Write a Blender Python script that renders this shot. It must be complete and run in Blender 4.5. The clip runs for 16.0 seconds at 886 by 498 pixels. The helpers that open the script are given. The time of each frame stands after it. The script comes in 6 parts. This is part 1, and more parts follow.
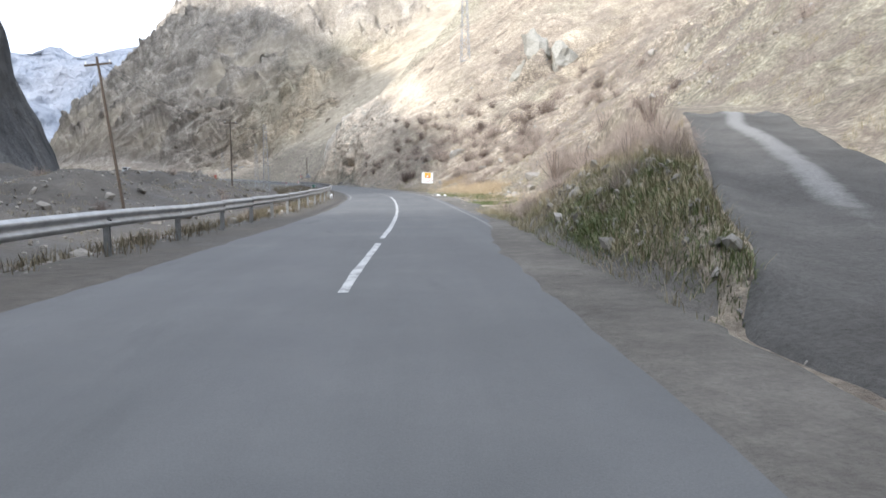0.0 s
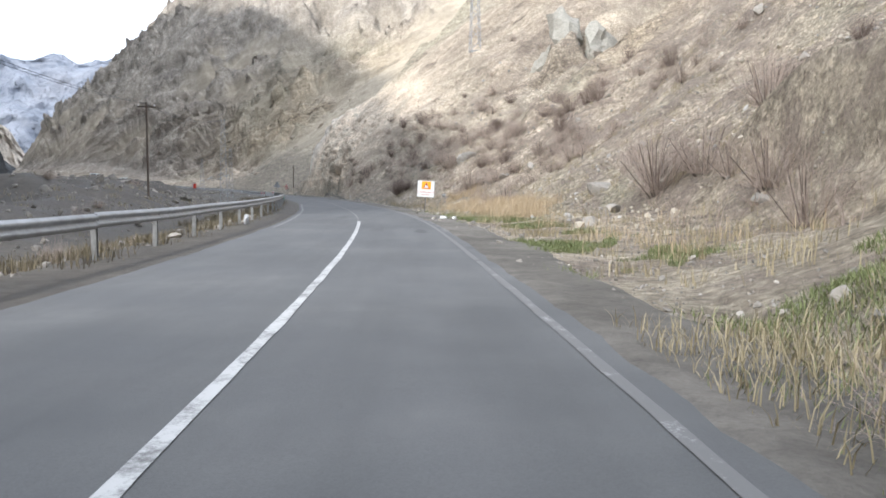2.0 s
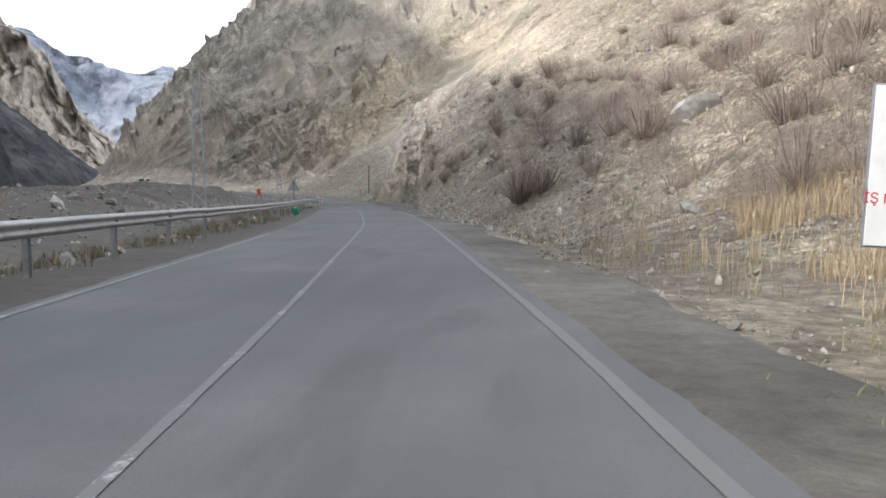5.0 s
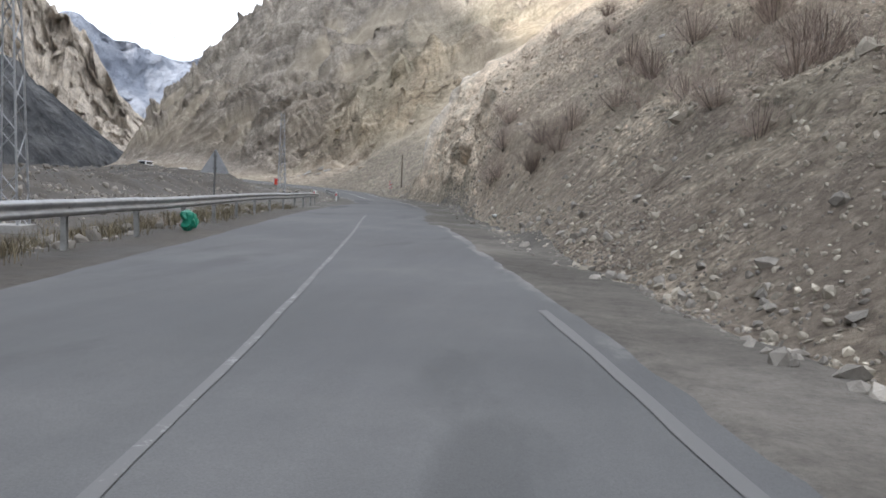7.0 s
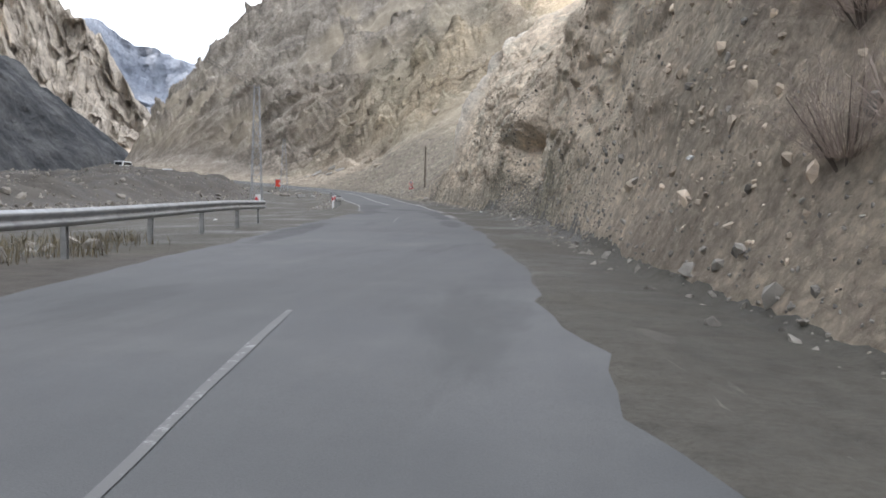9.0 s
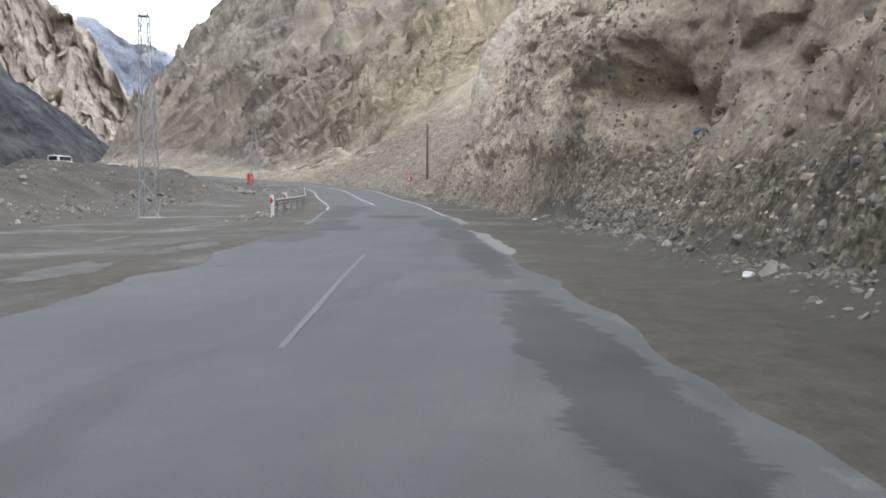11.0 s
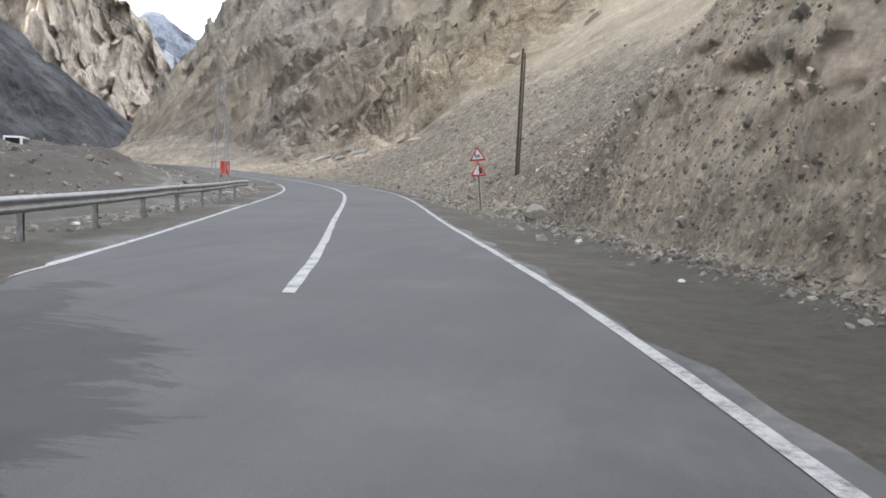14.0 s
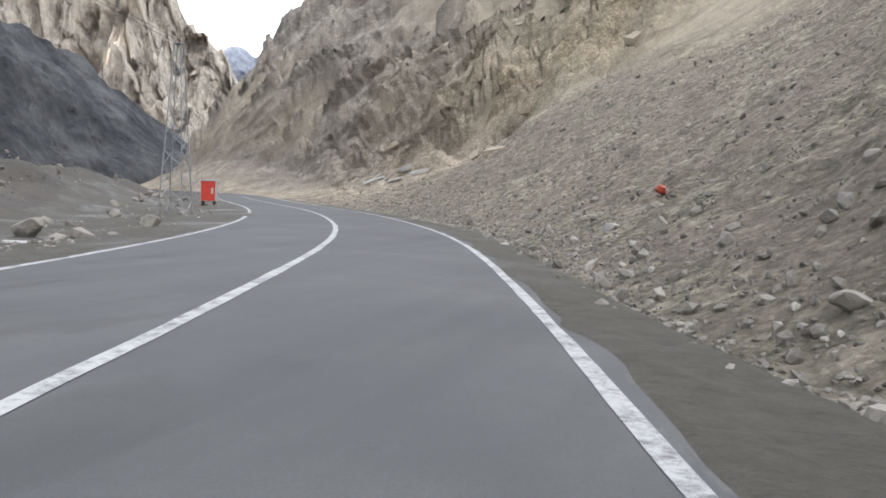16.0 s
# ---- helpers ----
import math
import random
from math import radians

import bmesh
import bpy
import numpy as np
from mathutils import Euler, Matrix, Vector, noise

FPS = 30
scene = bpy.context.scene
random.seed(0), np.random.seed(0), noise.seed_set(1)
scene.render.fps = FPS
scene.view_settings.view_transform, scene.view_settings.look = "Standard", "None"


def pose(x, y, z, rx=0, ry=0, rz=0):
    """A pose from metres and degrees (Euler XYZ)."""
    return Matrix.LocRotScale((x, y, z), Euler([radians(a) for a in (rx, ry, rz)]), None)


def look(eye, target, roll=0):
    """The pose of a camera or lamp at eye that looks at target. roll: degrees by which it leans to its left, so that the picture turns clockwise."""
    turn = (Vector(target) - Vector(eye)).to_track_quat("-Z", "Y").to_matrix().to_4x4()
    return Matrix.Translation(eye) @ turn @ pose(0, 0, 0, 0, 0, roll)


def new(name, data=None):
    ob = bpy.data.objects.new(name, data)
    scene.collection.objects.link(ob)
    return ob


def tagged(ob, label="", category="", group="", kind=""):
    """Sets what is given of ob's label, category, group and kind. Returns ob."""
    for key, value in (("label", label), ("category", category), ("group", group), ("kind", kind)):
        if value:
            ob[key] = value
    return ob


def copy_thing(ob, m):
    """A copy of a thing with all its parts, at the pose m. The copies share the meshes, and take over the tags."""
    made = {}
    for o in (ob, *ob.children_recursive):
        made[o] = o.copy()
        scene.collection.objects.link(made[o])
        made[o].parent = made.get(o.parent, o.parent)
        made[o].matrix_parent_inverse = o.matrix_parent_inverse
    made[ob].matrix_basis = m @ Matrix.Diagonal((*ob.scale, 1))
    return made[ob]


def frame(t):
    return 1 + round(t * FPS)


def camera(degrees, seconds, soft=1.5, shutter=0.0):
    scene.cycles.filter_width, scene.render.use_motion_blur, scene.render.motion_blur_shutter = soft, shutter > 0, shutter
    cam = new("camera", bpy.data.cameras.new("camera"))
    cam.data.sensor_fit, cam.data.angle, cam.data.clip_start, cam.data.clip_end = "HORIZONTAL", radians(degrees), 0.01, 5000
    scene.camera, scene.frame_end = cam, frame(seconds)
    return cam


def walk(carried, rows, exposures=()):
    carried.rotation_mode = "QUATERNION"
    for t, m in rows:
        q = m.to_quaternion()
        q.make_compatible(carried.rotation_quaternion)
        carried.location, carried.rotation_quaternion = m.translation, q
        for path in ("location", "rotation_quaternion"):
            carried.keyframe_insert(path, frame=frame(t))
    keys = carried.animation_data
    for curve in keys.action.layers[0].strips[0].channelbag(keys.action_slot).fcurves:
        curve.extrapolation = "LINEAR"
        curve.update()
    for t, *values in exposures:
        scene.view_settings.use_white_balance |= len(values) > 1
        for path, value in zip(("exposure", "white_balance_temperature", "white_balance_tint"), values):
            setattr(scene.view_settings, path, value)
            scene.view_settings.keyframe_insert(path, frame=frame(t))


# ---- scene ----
cam = camera(59.28, 16.0, soft=1.7)
PATH = [
    (0.0, pose(0.000, 0.000, 1.394, 84.813, 0.600, -1.821)),
    (0.5, pose(0.136, 5.943, 1.386, 84.993, 0.082, -2.412)),
    (1.0, pose(0.283, 12.114, 1.392, 85.373, -0.487, -2.563)),
    (1.5, pose(0.498, 18.960, 1.357, 85.844, -0.762, -2.357)),
    (2.0, pose(0.505, 26.389, 1.308, 85.755, -0.263, -1.721)),
    (2.5, pose(0.519, 34.025, 1.227, 85.922, 0.412, -0.409)),
    (3.0, pose(0.551, 41.259, 1.123, 86.551, 0.637, 2.070)),
    (3.5, pose(0.114, 49.127, 1.162, 86.520, 0.870, 3.373)),
    (4.0, pose(-0.518, 57.325, 1.312, 86.344, 1.225, 4.364)),
    (6.5, pose(-5.331, 95.980, 1.283, 85.876, -1.551, 7.245)),
    (7.0, pose(-6.778, 103.593, 1.309, 85.914, -2.106, 8.057)),
    (7.5, pose(-8.209, 111.034, 1.337, 86.277, -2.036, 9.186)),
    (8.0, pose(-9.709, 118.452, 1.331, 85.819, -1.514, 9.905)),
    (10.5, pose(-16.616, 151.664, 1.511, 85.951, -0.522, 9.141)),
    (11.0, pose(-17.954, 158.919, 1.439, 85.269, 0.193, 9.795)),
    (11.5, pose(-19.615, 166.843, 1.385, 86.062, -0.392, 9.795)),
    (12.0, pose(-21.278, 174.695, 1.242, 85.130, -0.466, 11.236)),
    (12.5, pose(-23.064, 182.684, 1.143, 86.084, -1.560, 11.993)),
    (13.0, pose(-24.822, 190.780, 1.162, 85.752, -2.318, 12.094)),
    (13.5, pose(-26.772, 198.727, 1.183, 85.580, -2.774, 12.854)),
    (14.0, pose(-28.886, 206.413, 1.174, 85.669, -2.293, 13.757)),
    (14.5, pose(-31.040, 213.993, 1.180, 86.257, -2.068, 14.554)),
    (15.0, pose(-33.368, 221.504, 1.252, 86.845, -1.562, 16.009)),
    (15.5, pose(-35.709, 229.189, 1.392, 87.488, -2.211, 17.583)),
    (16.0, pose(-38.119, 236.968, 1.515, 87.546, -2.128, 19.206)),
]
EXPOSURES = [(0.0, 0.60, 5850, 10.5), (2.0, 0.42, 5880, 10.5), (3.0, 0.36, 5950, 10.5), (4.0, 0.26, 6020, 10.5), (6.0, 0.40, 6120, 11.5), (7.5, 0.52, 6170, 11.5), (9.0, 0.64, 6200, 11.5), (11.0, 0.80, 6220, 11.5), (16.0, 0.82, 6240, 11.5)]
walk(cam, PATH, EXPOSURES)

# ---------------------------------------------------------------- world and sun
SUN_ELEV, SUN_AZ = radians(30), radians(225)      # azimuth clockwise from +y; behind and to the left
world = bpy.data.worlds.new("world")
scene.world = world
world.use_nodes = True
wn, wl = world.node_tree.nodes, world.node_tree.links
wn.clear()
w_out = wn.new("ShaderNodeOutputWorld")
w_bg = wn.new("ShaderNodeBackground")
w_sky = wn.new("ShaderNodeTexSky")
w_sky.sky_type = "NISHITA"
w_sky.sun_disc = False
w_sky.sun_elevation, w_sky.sun_rotation = SUN_ELEV, SUN_AZ
w_sky.altitude, w_sky.dust_density = 900, 2.0
w_co = wn.new("ShaderNodeTexCoord")
w_map = wn.new("ShaderNodeMapping")
w_map.inputs["Scale"].default_value = (2.2, 2.2, 7.0)
w_noise = wn.new("ShaderNodeTexNoise")
w_noise.inputs["Scale"].default_value, w_noise.inputs["Detail"].default_value = 1.6, 6
w_ramp = wn.new("ShaderNodeValToRGB")
w_ramp.color_ramp.elements[0].position, w_ramp.color_ramp.elements[0].color = 0.30, (0.62, 0.62, 0.62, 1)
w_ramp.color_ramp.elements[1].position, w_ramp.color_ramp.elements[1].color = 0.58, (0.95, 0.95, 0.95, 1)
w_mix = wn.new("ShaderNodeMixRGB")
w_mix.inputs[2].default_value = (15.5, 15.9, 16.6, 1)
wl.new(w_co.outputs["Generated"], w_map.inputs["Vector"])
wl.new(w_map.outputs["Vector"], w_noise.inputs["Vector"])
wl.new(w_noise.outputs["Fac"], w_ramp.inputs["Fac"])
wl.new(w_ramp.outputs["Color"], w_mix.inputs[0])
wl.new(w_sky.outputs["Color"], w_mix.inputs[1])
wl.new(w_mix.outputs["Color"], w_bg.inputs["Color"])
w_bg.inputs["Strength"].default_value = 0.104
wl.new(w_bg.outputs["Background"], w_out.inputs["Surface"])

sun = new("sun", bpy.data.lights.new("sun", "SUN"))
sun.data.energy, sun.data.angle, sun.data.color = 3.5, radians(2.5), (1.0, 0.93, 0.83)
sun_dir = Vector((math.sin(SUN_AZ) * math.cos(SUN_ELEV), math.cos(SUN_AZ) * math.cos(SUN_ELEV), math.sin(SUN_ELEV)))
sun.matrix_world = look(sun_dir * 300, (0, 0, 0))


# ---------------------------------------------------------------- material helpers
class Mat:
    """A small builder of node materials in object space."""

    def __init__(self, name, rough=0.9, metal=0.0, spec=0.3):
        self.m = bpy.data.materials.new(name)
        self.m.use_nodes = True
        self.t = self.m.node_tree
        self.b = self.t.nodes["Principled BSDF"]
        self.b.inputs["Roughness"].default_value = rough
        self.b.inputs["Metallic"].default_value = metal
        self.b.inputs["Specular IOR Level"].default_value = spec
        self.co = self.t.nodes.new("ShaderNodeTexCoord")

    def link(self, a, b):
        self.t.links.new(a, b)

    def noise(self, scale, detail=4, rough=0.55, stretch=None, dist=0.0, turn=None, kind="NOISE"):
        src = self.co.outputs["Object"]
        if stretch or turn:
            mp = self.t.nodes.new("ShaderNodeMapping")
            mp.inputs["Scale"].default_value = stretch or (1, 1, 1)
            if turn:
                mp.inputs["Rotation"].default_value = [radians(a) for a in turn]
            self.link(src, mp.inputs["Vector"])
            src = mp.outputs["Vector"]
        if kind == "VORONOI":
            n = self.t.nodes.new("ShaderNodeTexVoronoi")
            n.inputs["Scale"].default_value = scale
            self.link(src, n.inputs["Vector"])
            return n.outputs["Distance"]
        n = self.t.nodes.new("ShaderNodeTexNoise")
        n.inputs["Scale"].default_value, n.inputs["Detail"].default_value = scale, detail
        n.inputs["Roughness"].default_value, n.inputs["Distortion"].default_value = rough, dist
        self.link(src, n.inputs["Vector"])
        return n.outputs["Fac"]

    def cells(self, scale, wobble):
        """Broken cells: the way to a cell's centre, and a tone for each cell."""
        n = self.t.nodes.new("ShaderNodeTexNoise")
        n.inputs["Scale"].default_value, n.inputs["Detail"].default_value = scale * 0.9, 3
        self.link(self.co.outputs["Object"], n.inputs["Vector"])
        v = self.t.nodes.new("ShaderNodeVectorMath")
        v.operation = "MULTIPLY_ADD"
        v.inputs[1].default_value = (wobble * 2, wobble * 2, wobble * 2)
        self.link(n.outputs["Color"], v.inputs[0])
        self.link(self.co.outputs["Object"], v.inputs[2])
        c = self.t.nodes.new("ShaderNodeTexVoronoi")
        c.inputs["Scale"].default_value = scale
        self.link(v.outputs["Vector"], c.inputs["Vector"])
        k = self.t.nodes.new("ShaderNodeSeparateColor")
        self.link(c.outputs["Color"], k.inputs["Color"])
        return c.outputs["Distance"], k.outputs[0]

    def ramp(self, fac, stops):
        r = self.t.nodes.new("ShaderNodeValToRGB")
        e = r.color_ramp.elements
        while len(e) < len(stops):
            e.new(0.5)
        for el, (p, c) in zip(e, stops):
            el.position = p
            el.color = (c, c, c, 1) if isinstance(c, (int, float)) else (*c, 1)
        self.link(fac, r.inputs["Fac"])
        return r.outputs["Color"]

    def mix(self, fac, a, b, kind="MIX"):
        n = self.t.nodes.new("ShaderNodeMixRGB")
        n.blend_type = kind
        for k, v in ((0, fac), (1, a), (2, b)):
            if isinstance(v, (int, float)):
                n.inputs[k].default_value = v if k == 0 else (v, v, v, 1)
            elif isinstance(v, tuple):
                n.inputs[k].default_value = (*v, 1)
            else:
                self.link(v, n.inputs[k])
        return n.outputs["Color"]

    def math(self, op, a, b=0.0):
        n = self.t.nodes.new("ShaderNodeMath")
        n.operation = op
        for k, v in ((0, a), (1, b)):
            if isinstance(v, (int, float)):
                n.inputs[k].default_value = v
            else:
                self.link(v, n.inputs[k])
        return n.outputs["Value"]

    def attr(self, name):
        n = self.t.nodes.new("ShaderNodeAttribute")
        n.attribute_name = name
        return n.outputs["Fac"]

    def upness(self):
        g = self.t.nodes.new("ShaderNodeNewGeometry")
        s = self.t.nodes.new("ShaderNodeSeparateXYZ")
        self.link(g.outputs["Normal"], s.inputs["Vector"])
        return s.outputs["Z"]

    def island(self):
        return self.t.nodes.new("ShaderNodeNewGeometry").outputs["Random Per Island"]

    def each(self):
        return self.t.nodes.new("ShaderNodeObjectInfo").outputs["Random"]

    def color(self, c):
        if isinstance(c, tuple):
            self.b.inputs["Base Color"].default_value = (*c, 1)
        else:
            self.link(c, self.b.inputs["Base Color"])

    def rough(self, r):
        self.link(r, self.b.inputs["Roughness"])

    def bump(self, h, strength=0.5, dist=0.1):
        n = self.t.nodes.new("ShaderNodeBump")
        n.inputs["Strength"].default_value, n.inputs["Distance"].default_value = strength, dist
        self.link(h, n.inputs["Height"])
        old = self.b.inputs["Normal"]
        if old.is_linked:
            self.link(old.links[0].from_socket, n.inputs["Normal"])
        self.link(n.outputs["Normal"], old)


def plain(name, color, rough=0.6, metal=0.0, wear=0.25, scale=6.0, spec=0.4):
    """Paint, metal or plastic with light wear and grain."""
    m = Mat(name, rough, metal, spec)
    n = m.noise(scale, 6, 0.65)
    dark = tuple(v * (1 - wear) for v in color)
    light = tuple(min(1, v * (1 + wear * 0.5)) for v in color)
    m.color(m.ramp(n, [(0.3, dark), (0.6, color), (0.8, light)]))
    m.bump(m.noise(scale * 9, 3), 0.08, 0.02)
    return m.m


def hillside_material():
    m = Mat("hillside_rock", 0.95, 0, 0.15)
    big = m.noise(0.022, 5, 0.6)
    mid = m.noise(0.13, 9, 0.72)
    fine = m.noise(0.9, 11, 0.76)
    grit = m.noise(5.0, 8, 0.75)
    # loose stones: cells that each take a tone of their own
    far_d, _ = m.cells(1.5, 0.35)
    big_d, big_c = m.cells(3.6, 0.14)
    lit_d, lit_c = m.cells(9.0, 0.05)
    # tilted beds follow the rock's own dip
    vec = m.t.nodes.new("ShaderNodeCombineXYZ")
    m.link(m.math("ADD", m.math("MULTIPLY", m.attr("bed"), 0.30), m.math("MULTIPLY", mid, 1.2)), vec.inputs[0])
    m.link(m.math("MULTIPLY", m.attr("dip"), 0.05), vec.inputs[1])
    beds = m.t.nodes.new("ShaderNodeTexNoise")
    beds.inputs["Scale"].default_value, beds.inputs["Detail"].default_value, beds.inputs["Roughness"].default_value = 1.0, 10, 0.76
    beds.inputs["Distortion"].default_value = 0.5
    m.link(vec.outputs[0], beds.inputs["Vector"])
    beds = beds.outputs["Fac"]
    rock = m.ramp(beds, [(0.34, (0.15, 0.123, 0.096)), (0.43, (0.40, 0.333, 0.257)), (0.56, (0.53, 0.448, 0.345)), (0.68, (0.70, 0.61, 0.49))])
    earth = m.ramp(mid, [(0.34, (0.30, 0.247, 0.19)), (0.5, (0.47, 0.395, 0.305)), (0.66, (0.62, 0.53, 0.41))])
    green = m.ramp(fine, [(0.35, (0.21, 0.20, 0.145)), (0.65, (0.38, 0.365, 0.27))])
    base = m.mix(m.ramp(m.upness(), [(0.66, 0.0), (0.86, 1.0)]), rock, earth)
    base = m.mix(m.ramp(big, [(0.48, 0.0), (0.60, 0.6)]), base, green)
    crag = m.ramp(m.noise(0.10, 10, 0.76, stretch=(1, 1, 0.6), dist=0.8), [(0.34, (0.135, 0.122, 0.110)), (0.45, (0.295, 0.27, 0.238)), (0.56, (0.44, 0.40, 0.345)), (0.70, (0.62, 0.56, 0.47))])
    base = m.mix(m.attr("grey"), base, m.mix(0.25, crag, rock))
    base = m.mix(m.attr("cliff"), base, m.mix(m.ramp(m.noise(0.3, 9, 0.7, dist=0.4), [(0.50, 0.0), (0.62, 0.6)]), m.ramp(fine, [(0.28, (0.46, 0.377, 0.283)), (0.42, (0.63, 0.525, 0.40)), (0.62, (0.72, 0.605, 0.465)), (0.76, (0.80, 0.70, 0.565))]), (0.50, 0.465, 0.375)))
    base = m.mix(m.attr("scree_tint"), base, m.ramp(fine, [(0.30, (0.165, 0.146, 0.110)), (0.5, (0.265, 0.236, 0.180)), (0.70, (0.375, 0.333, 0.258))]))
    pale = m.ramp(beds, [(0.37, (0.12, 0.097, 0.07)), (0.44, (0.44, 0.36, 0.255)), (0.55, (0.58, 0.485, 0.35)), (0.66, (0.80, 0.70, 0.54))])
    base = m.mix(m.attr("ochre"), base, pale)
    # pale tone on the rib paints the sunlit edge of the cliff corner
    base = m.mix(m.attr("rib"), base, m.ramp(fine, [(0.35, (0.48, 0.43, 0.36)), (0.6, (0.74, 0.69, 0.60))]))
    patchy = m.ramp(m.noise(0.045, 9, 0.74, dist=0.5), [(0.36, 0.74), (0.48, 1.0), (0.60, 1.2)])
    base = m.mix(0.8, base, patchy, "MULTIPLY")
    plainer = m.math("SUBTRACT", 1.0, m.math("MULTIPLY", m.attr("cliff"), 0.55))
    base = m.mix(m.math("MULTIPLY", plainer, 0.7), base, m.ramp(fine, [(0.34, 0.55), (0.5, 1.0), (0.66, 1.3)]), "MULTIPLY")
    stony = m.math("ADD", m.math("MULTIPLY", plainer, 0.35), m.math("MULTIPLY", m.attr("stony"), 0.55))
    base = m.mix(stony, base, m.ramp(big_c, [(0.0, 0.65), (0.5, 1.06), (0.85, 1.3), (1.0, 1.5)]), "MULTIPLY")
    base = m.mix(stony, base, m.ramp(lit_c, [(0.0, 0.65), (0.6, 1.0), (1.0, 1.5)]), "MULTIPLY")
    base = m.mix(m.math("MULTIPLY", plainer, 0.5), base, m.ramp(big_d, [(0.25, 1.08), (0.5, 0.95), (0.75, 0.5)]), "MULTIPLY")
    base = m.mix(0.7, base, m.ramp(grit, [(0.32, 0.6), (0.5, 1.0), (0.68, 1.35)]), "MULTIPLY")
    smooth_soil = m.ramp(m.math("ADD", m.math("MULTIPLY", beds, 0.6), m.math("MULTIPLY", mid, 0.4)), [(0.36, (0.30, 0.256, 0.195)), (0.48, (0.41, 0.354, 0.268)), (0.62, (0.52, 0.45, 0.34))])
    smooth_soil = m.mix(0.35, smooth_soil, m.ramp(grit, [(0.32, 0.6), (0.5, 1.0), (0.68, 1.35)]), "MULTIPLY")
    base = m.mix(m.math("MULTIPLY", m.attr("soil"), 0.8), base, smooth_soil)
    # scrub and moss in drifts
    drift = m.ramp(m.noise(0.2, 10, 0.78, dist=0.6), [(0.45, 0.0), (0.56, 1.0)])
    base = m.mix(m.math("MULTIPLY", drift, m.attr("scrub")), base, m.ramp(grit, [(0.35, (0.17, 0.14, 0.118)), (0.65, (0.33, 0.275, 0.228))]))
    m.color(base)
    calm = m.math("SUBTRACT", 1.0, m.math("MULTIPLY", m.attr("cliff"), 0.8))
    m.bump(m.math("MULTIPLY", beds, m.math("SUBTRACT", calm, m.math("MAXIMUM", m.math("MULTIPLY", m.attr("soil"), 0.8), m.math("MULTIPLY", m.attr("scree_tint"), 0.85)))), 0.8, 1.5)
    m.bump(fine, 0.7, 0.38)
    m.bump(m.math("MULTIPLY", far_d, m.attr("cliff")), 0.35, -0.15)
    m.bump(m.math("MULTIPLY", big_d, stony), 0.8, -0.16)
    m.bump(m.math("MULTIPLY", lit_d, stony), 0.7, -0.07)
    m.bump(grit, 0.9, 0.10)
    return m.m


def soil_material(name, a, b, c, damp=None):
    m = Mat(name, 0.95, 0, 0.2)
    n1 = m.noise(0.25, 6, 0.65)
    n2 = m.noise(3.0, 8, 0.7)
    n3 = m.noise(22, 5, 0.7)
    base = m.ramp(n1, [(0.32, a), (0.5, b), (0.7, c)])
    base = m.mix(0.75, base, m.ramp(n2, [(0.3, 0.65), (0.5, 1.0), (0.72, 1.3)]), "MULTIPLY")
    base = m.mix(0.6, base, m.ramp(n3, [(0.3, 0.7), (0.5, 1.0), (0.7, 1.25)]), "MULTIPLY")
    m.color(base)
    if damp:
        m.rough(m.ramp(n1, [(0.35, damp), (0.6, 0.95)]))
    m.bump(n2, 0.7, 0.12)
    m.bump(n3, 0.6, 0.03)
    return m.m


def asphalt_material():
    m = Mat("worn_asphalt", 0.85, 0, 0.35)
    grain = m.noise(70, 4, 0.7)
    blot = m.noise(0.35, 6, 0.65)
    strip = m.noise(0.9, 4, 0.6, stretch=(1.6, 0.12, 1), turn=(0, 0, -8))
    base = m.ramp(blot, [(0.3, (0.075, 0.0765, 0.0775)), (0.5, (0.104, 0.105, 0.1045)), (0.72, (0.136, 0.1355, 0.133))])
    base = m.mix(0.35, base, m.ramp(strip, [(0.35, 0.8), (0.6, 1.1)]), "MULTIPLY")
    base = m.mix(0.5, base, m.ramp(m.noise(0.11, 7, 0.7), [(0.42, 1.0), (0.62, 0.72)]), "MULTIPLY")
    base = m.mix(0.5, base, m.ramp(grain, [(0.3, 0.7), (0.6, 1.2)]), "MULTIPLY")
    tar = m.ramp(m.noise(0.5, 5, 0.6, stretch=(1, 0.25, 1), dist=0.4), [(0.60, 1.0), (0.66, 0.80)])
    base = m.mix(0.8, base, tar, "MULTIPLY")
    k = m.math("ADD", m.attr("wet"), m.math("MULTIPLY", m.noise(0.9, 10, 0.74, stretch=(0.6, 1.6, 1), dist=0.8), 1.5))
    damp = m.ramp(m.math("MULTIPLY", k, 0.5), [(0.59, 0.0), (0.625, 1.0)])
    base = m.mix(damp, base, m.mix(1.0, base, 0.58, "MULTIPLY"))
    crust = m.ramp(m.math("MULTIPLY", m.math("ADD", m.attr("dust"), m.noise(0.8, 10, 0.72, stretch=(1, 0.5, 1), dist=0.5)), 0.5), [(0.60, 0.0), (0.70, 0.8)])
    base = m.mix(crust, base, m.ramp(grain, [(0.3, (0.18, 0.174, 0.163)), (0.7, (0.27, 0.262, 0.246))]))
    m.color(base)
    m.rough(m.mix(damp, m.ramp(blot, [(0.3, 0.7), (0.6, 0.92)]), 0.78))
    m.bump(grain, 0.4, 0.01)
    return m.m


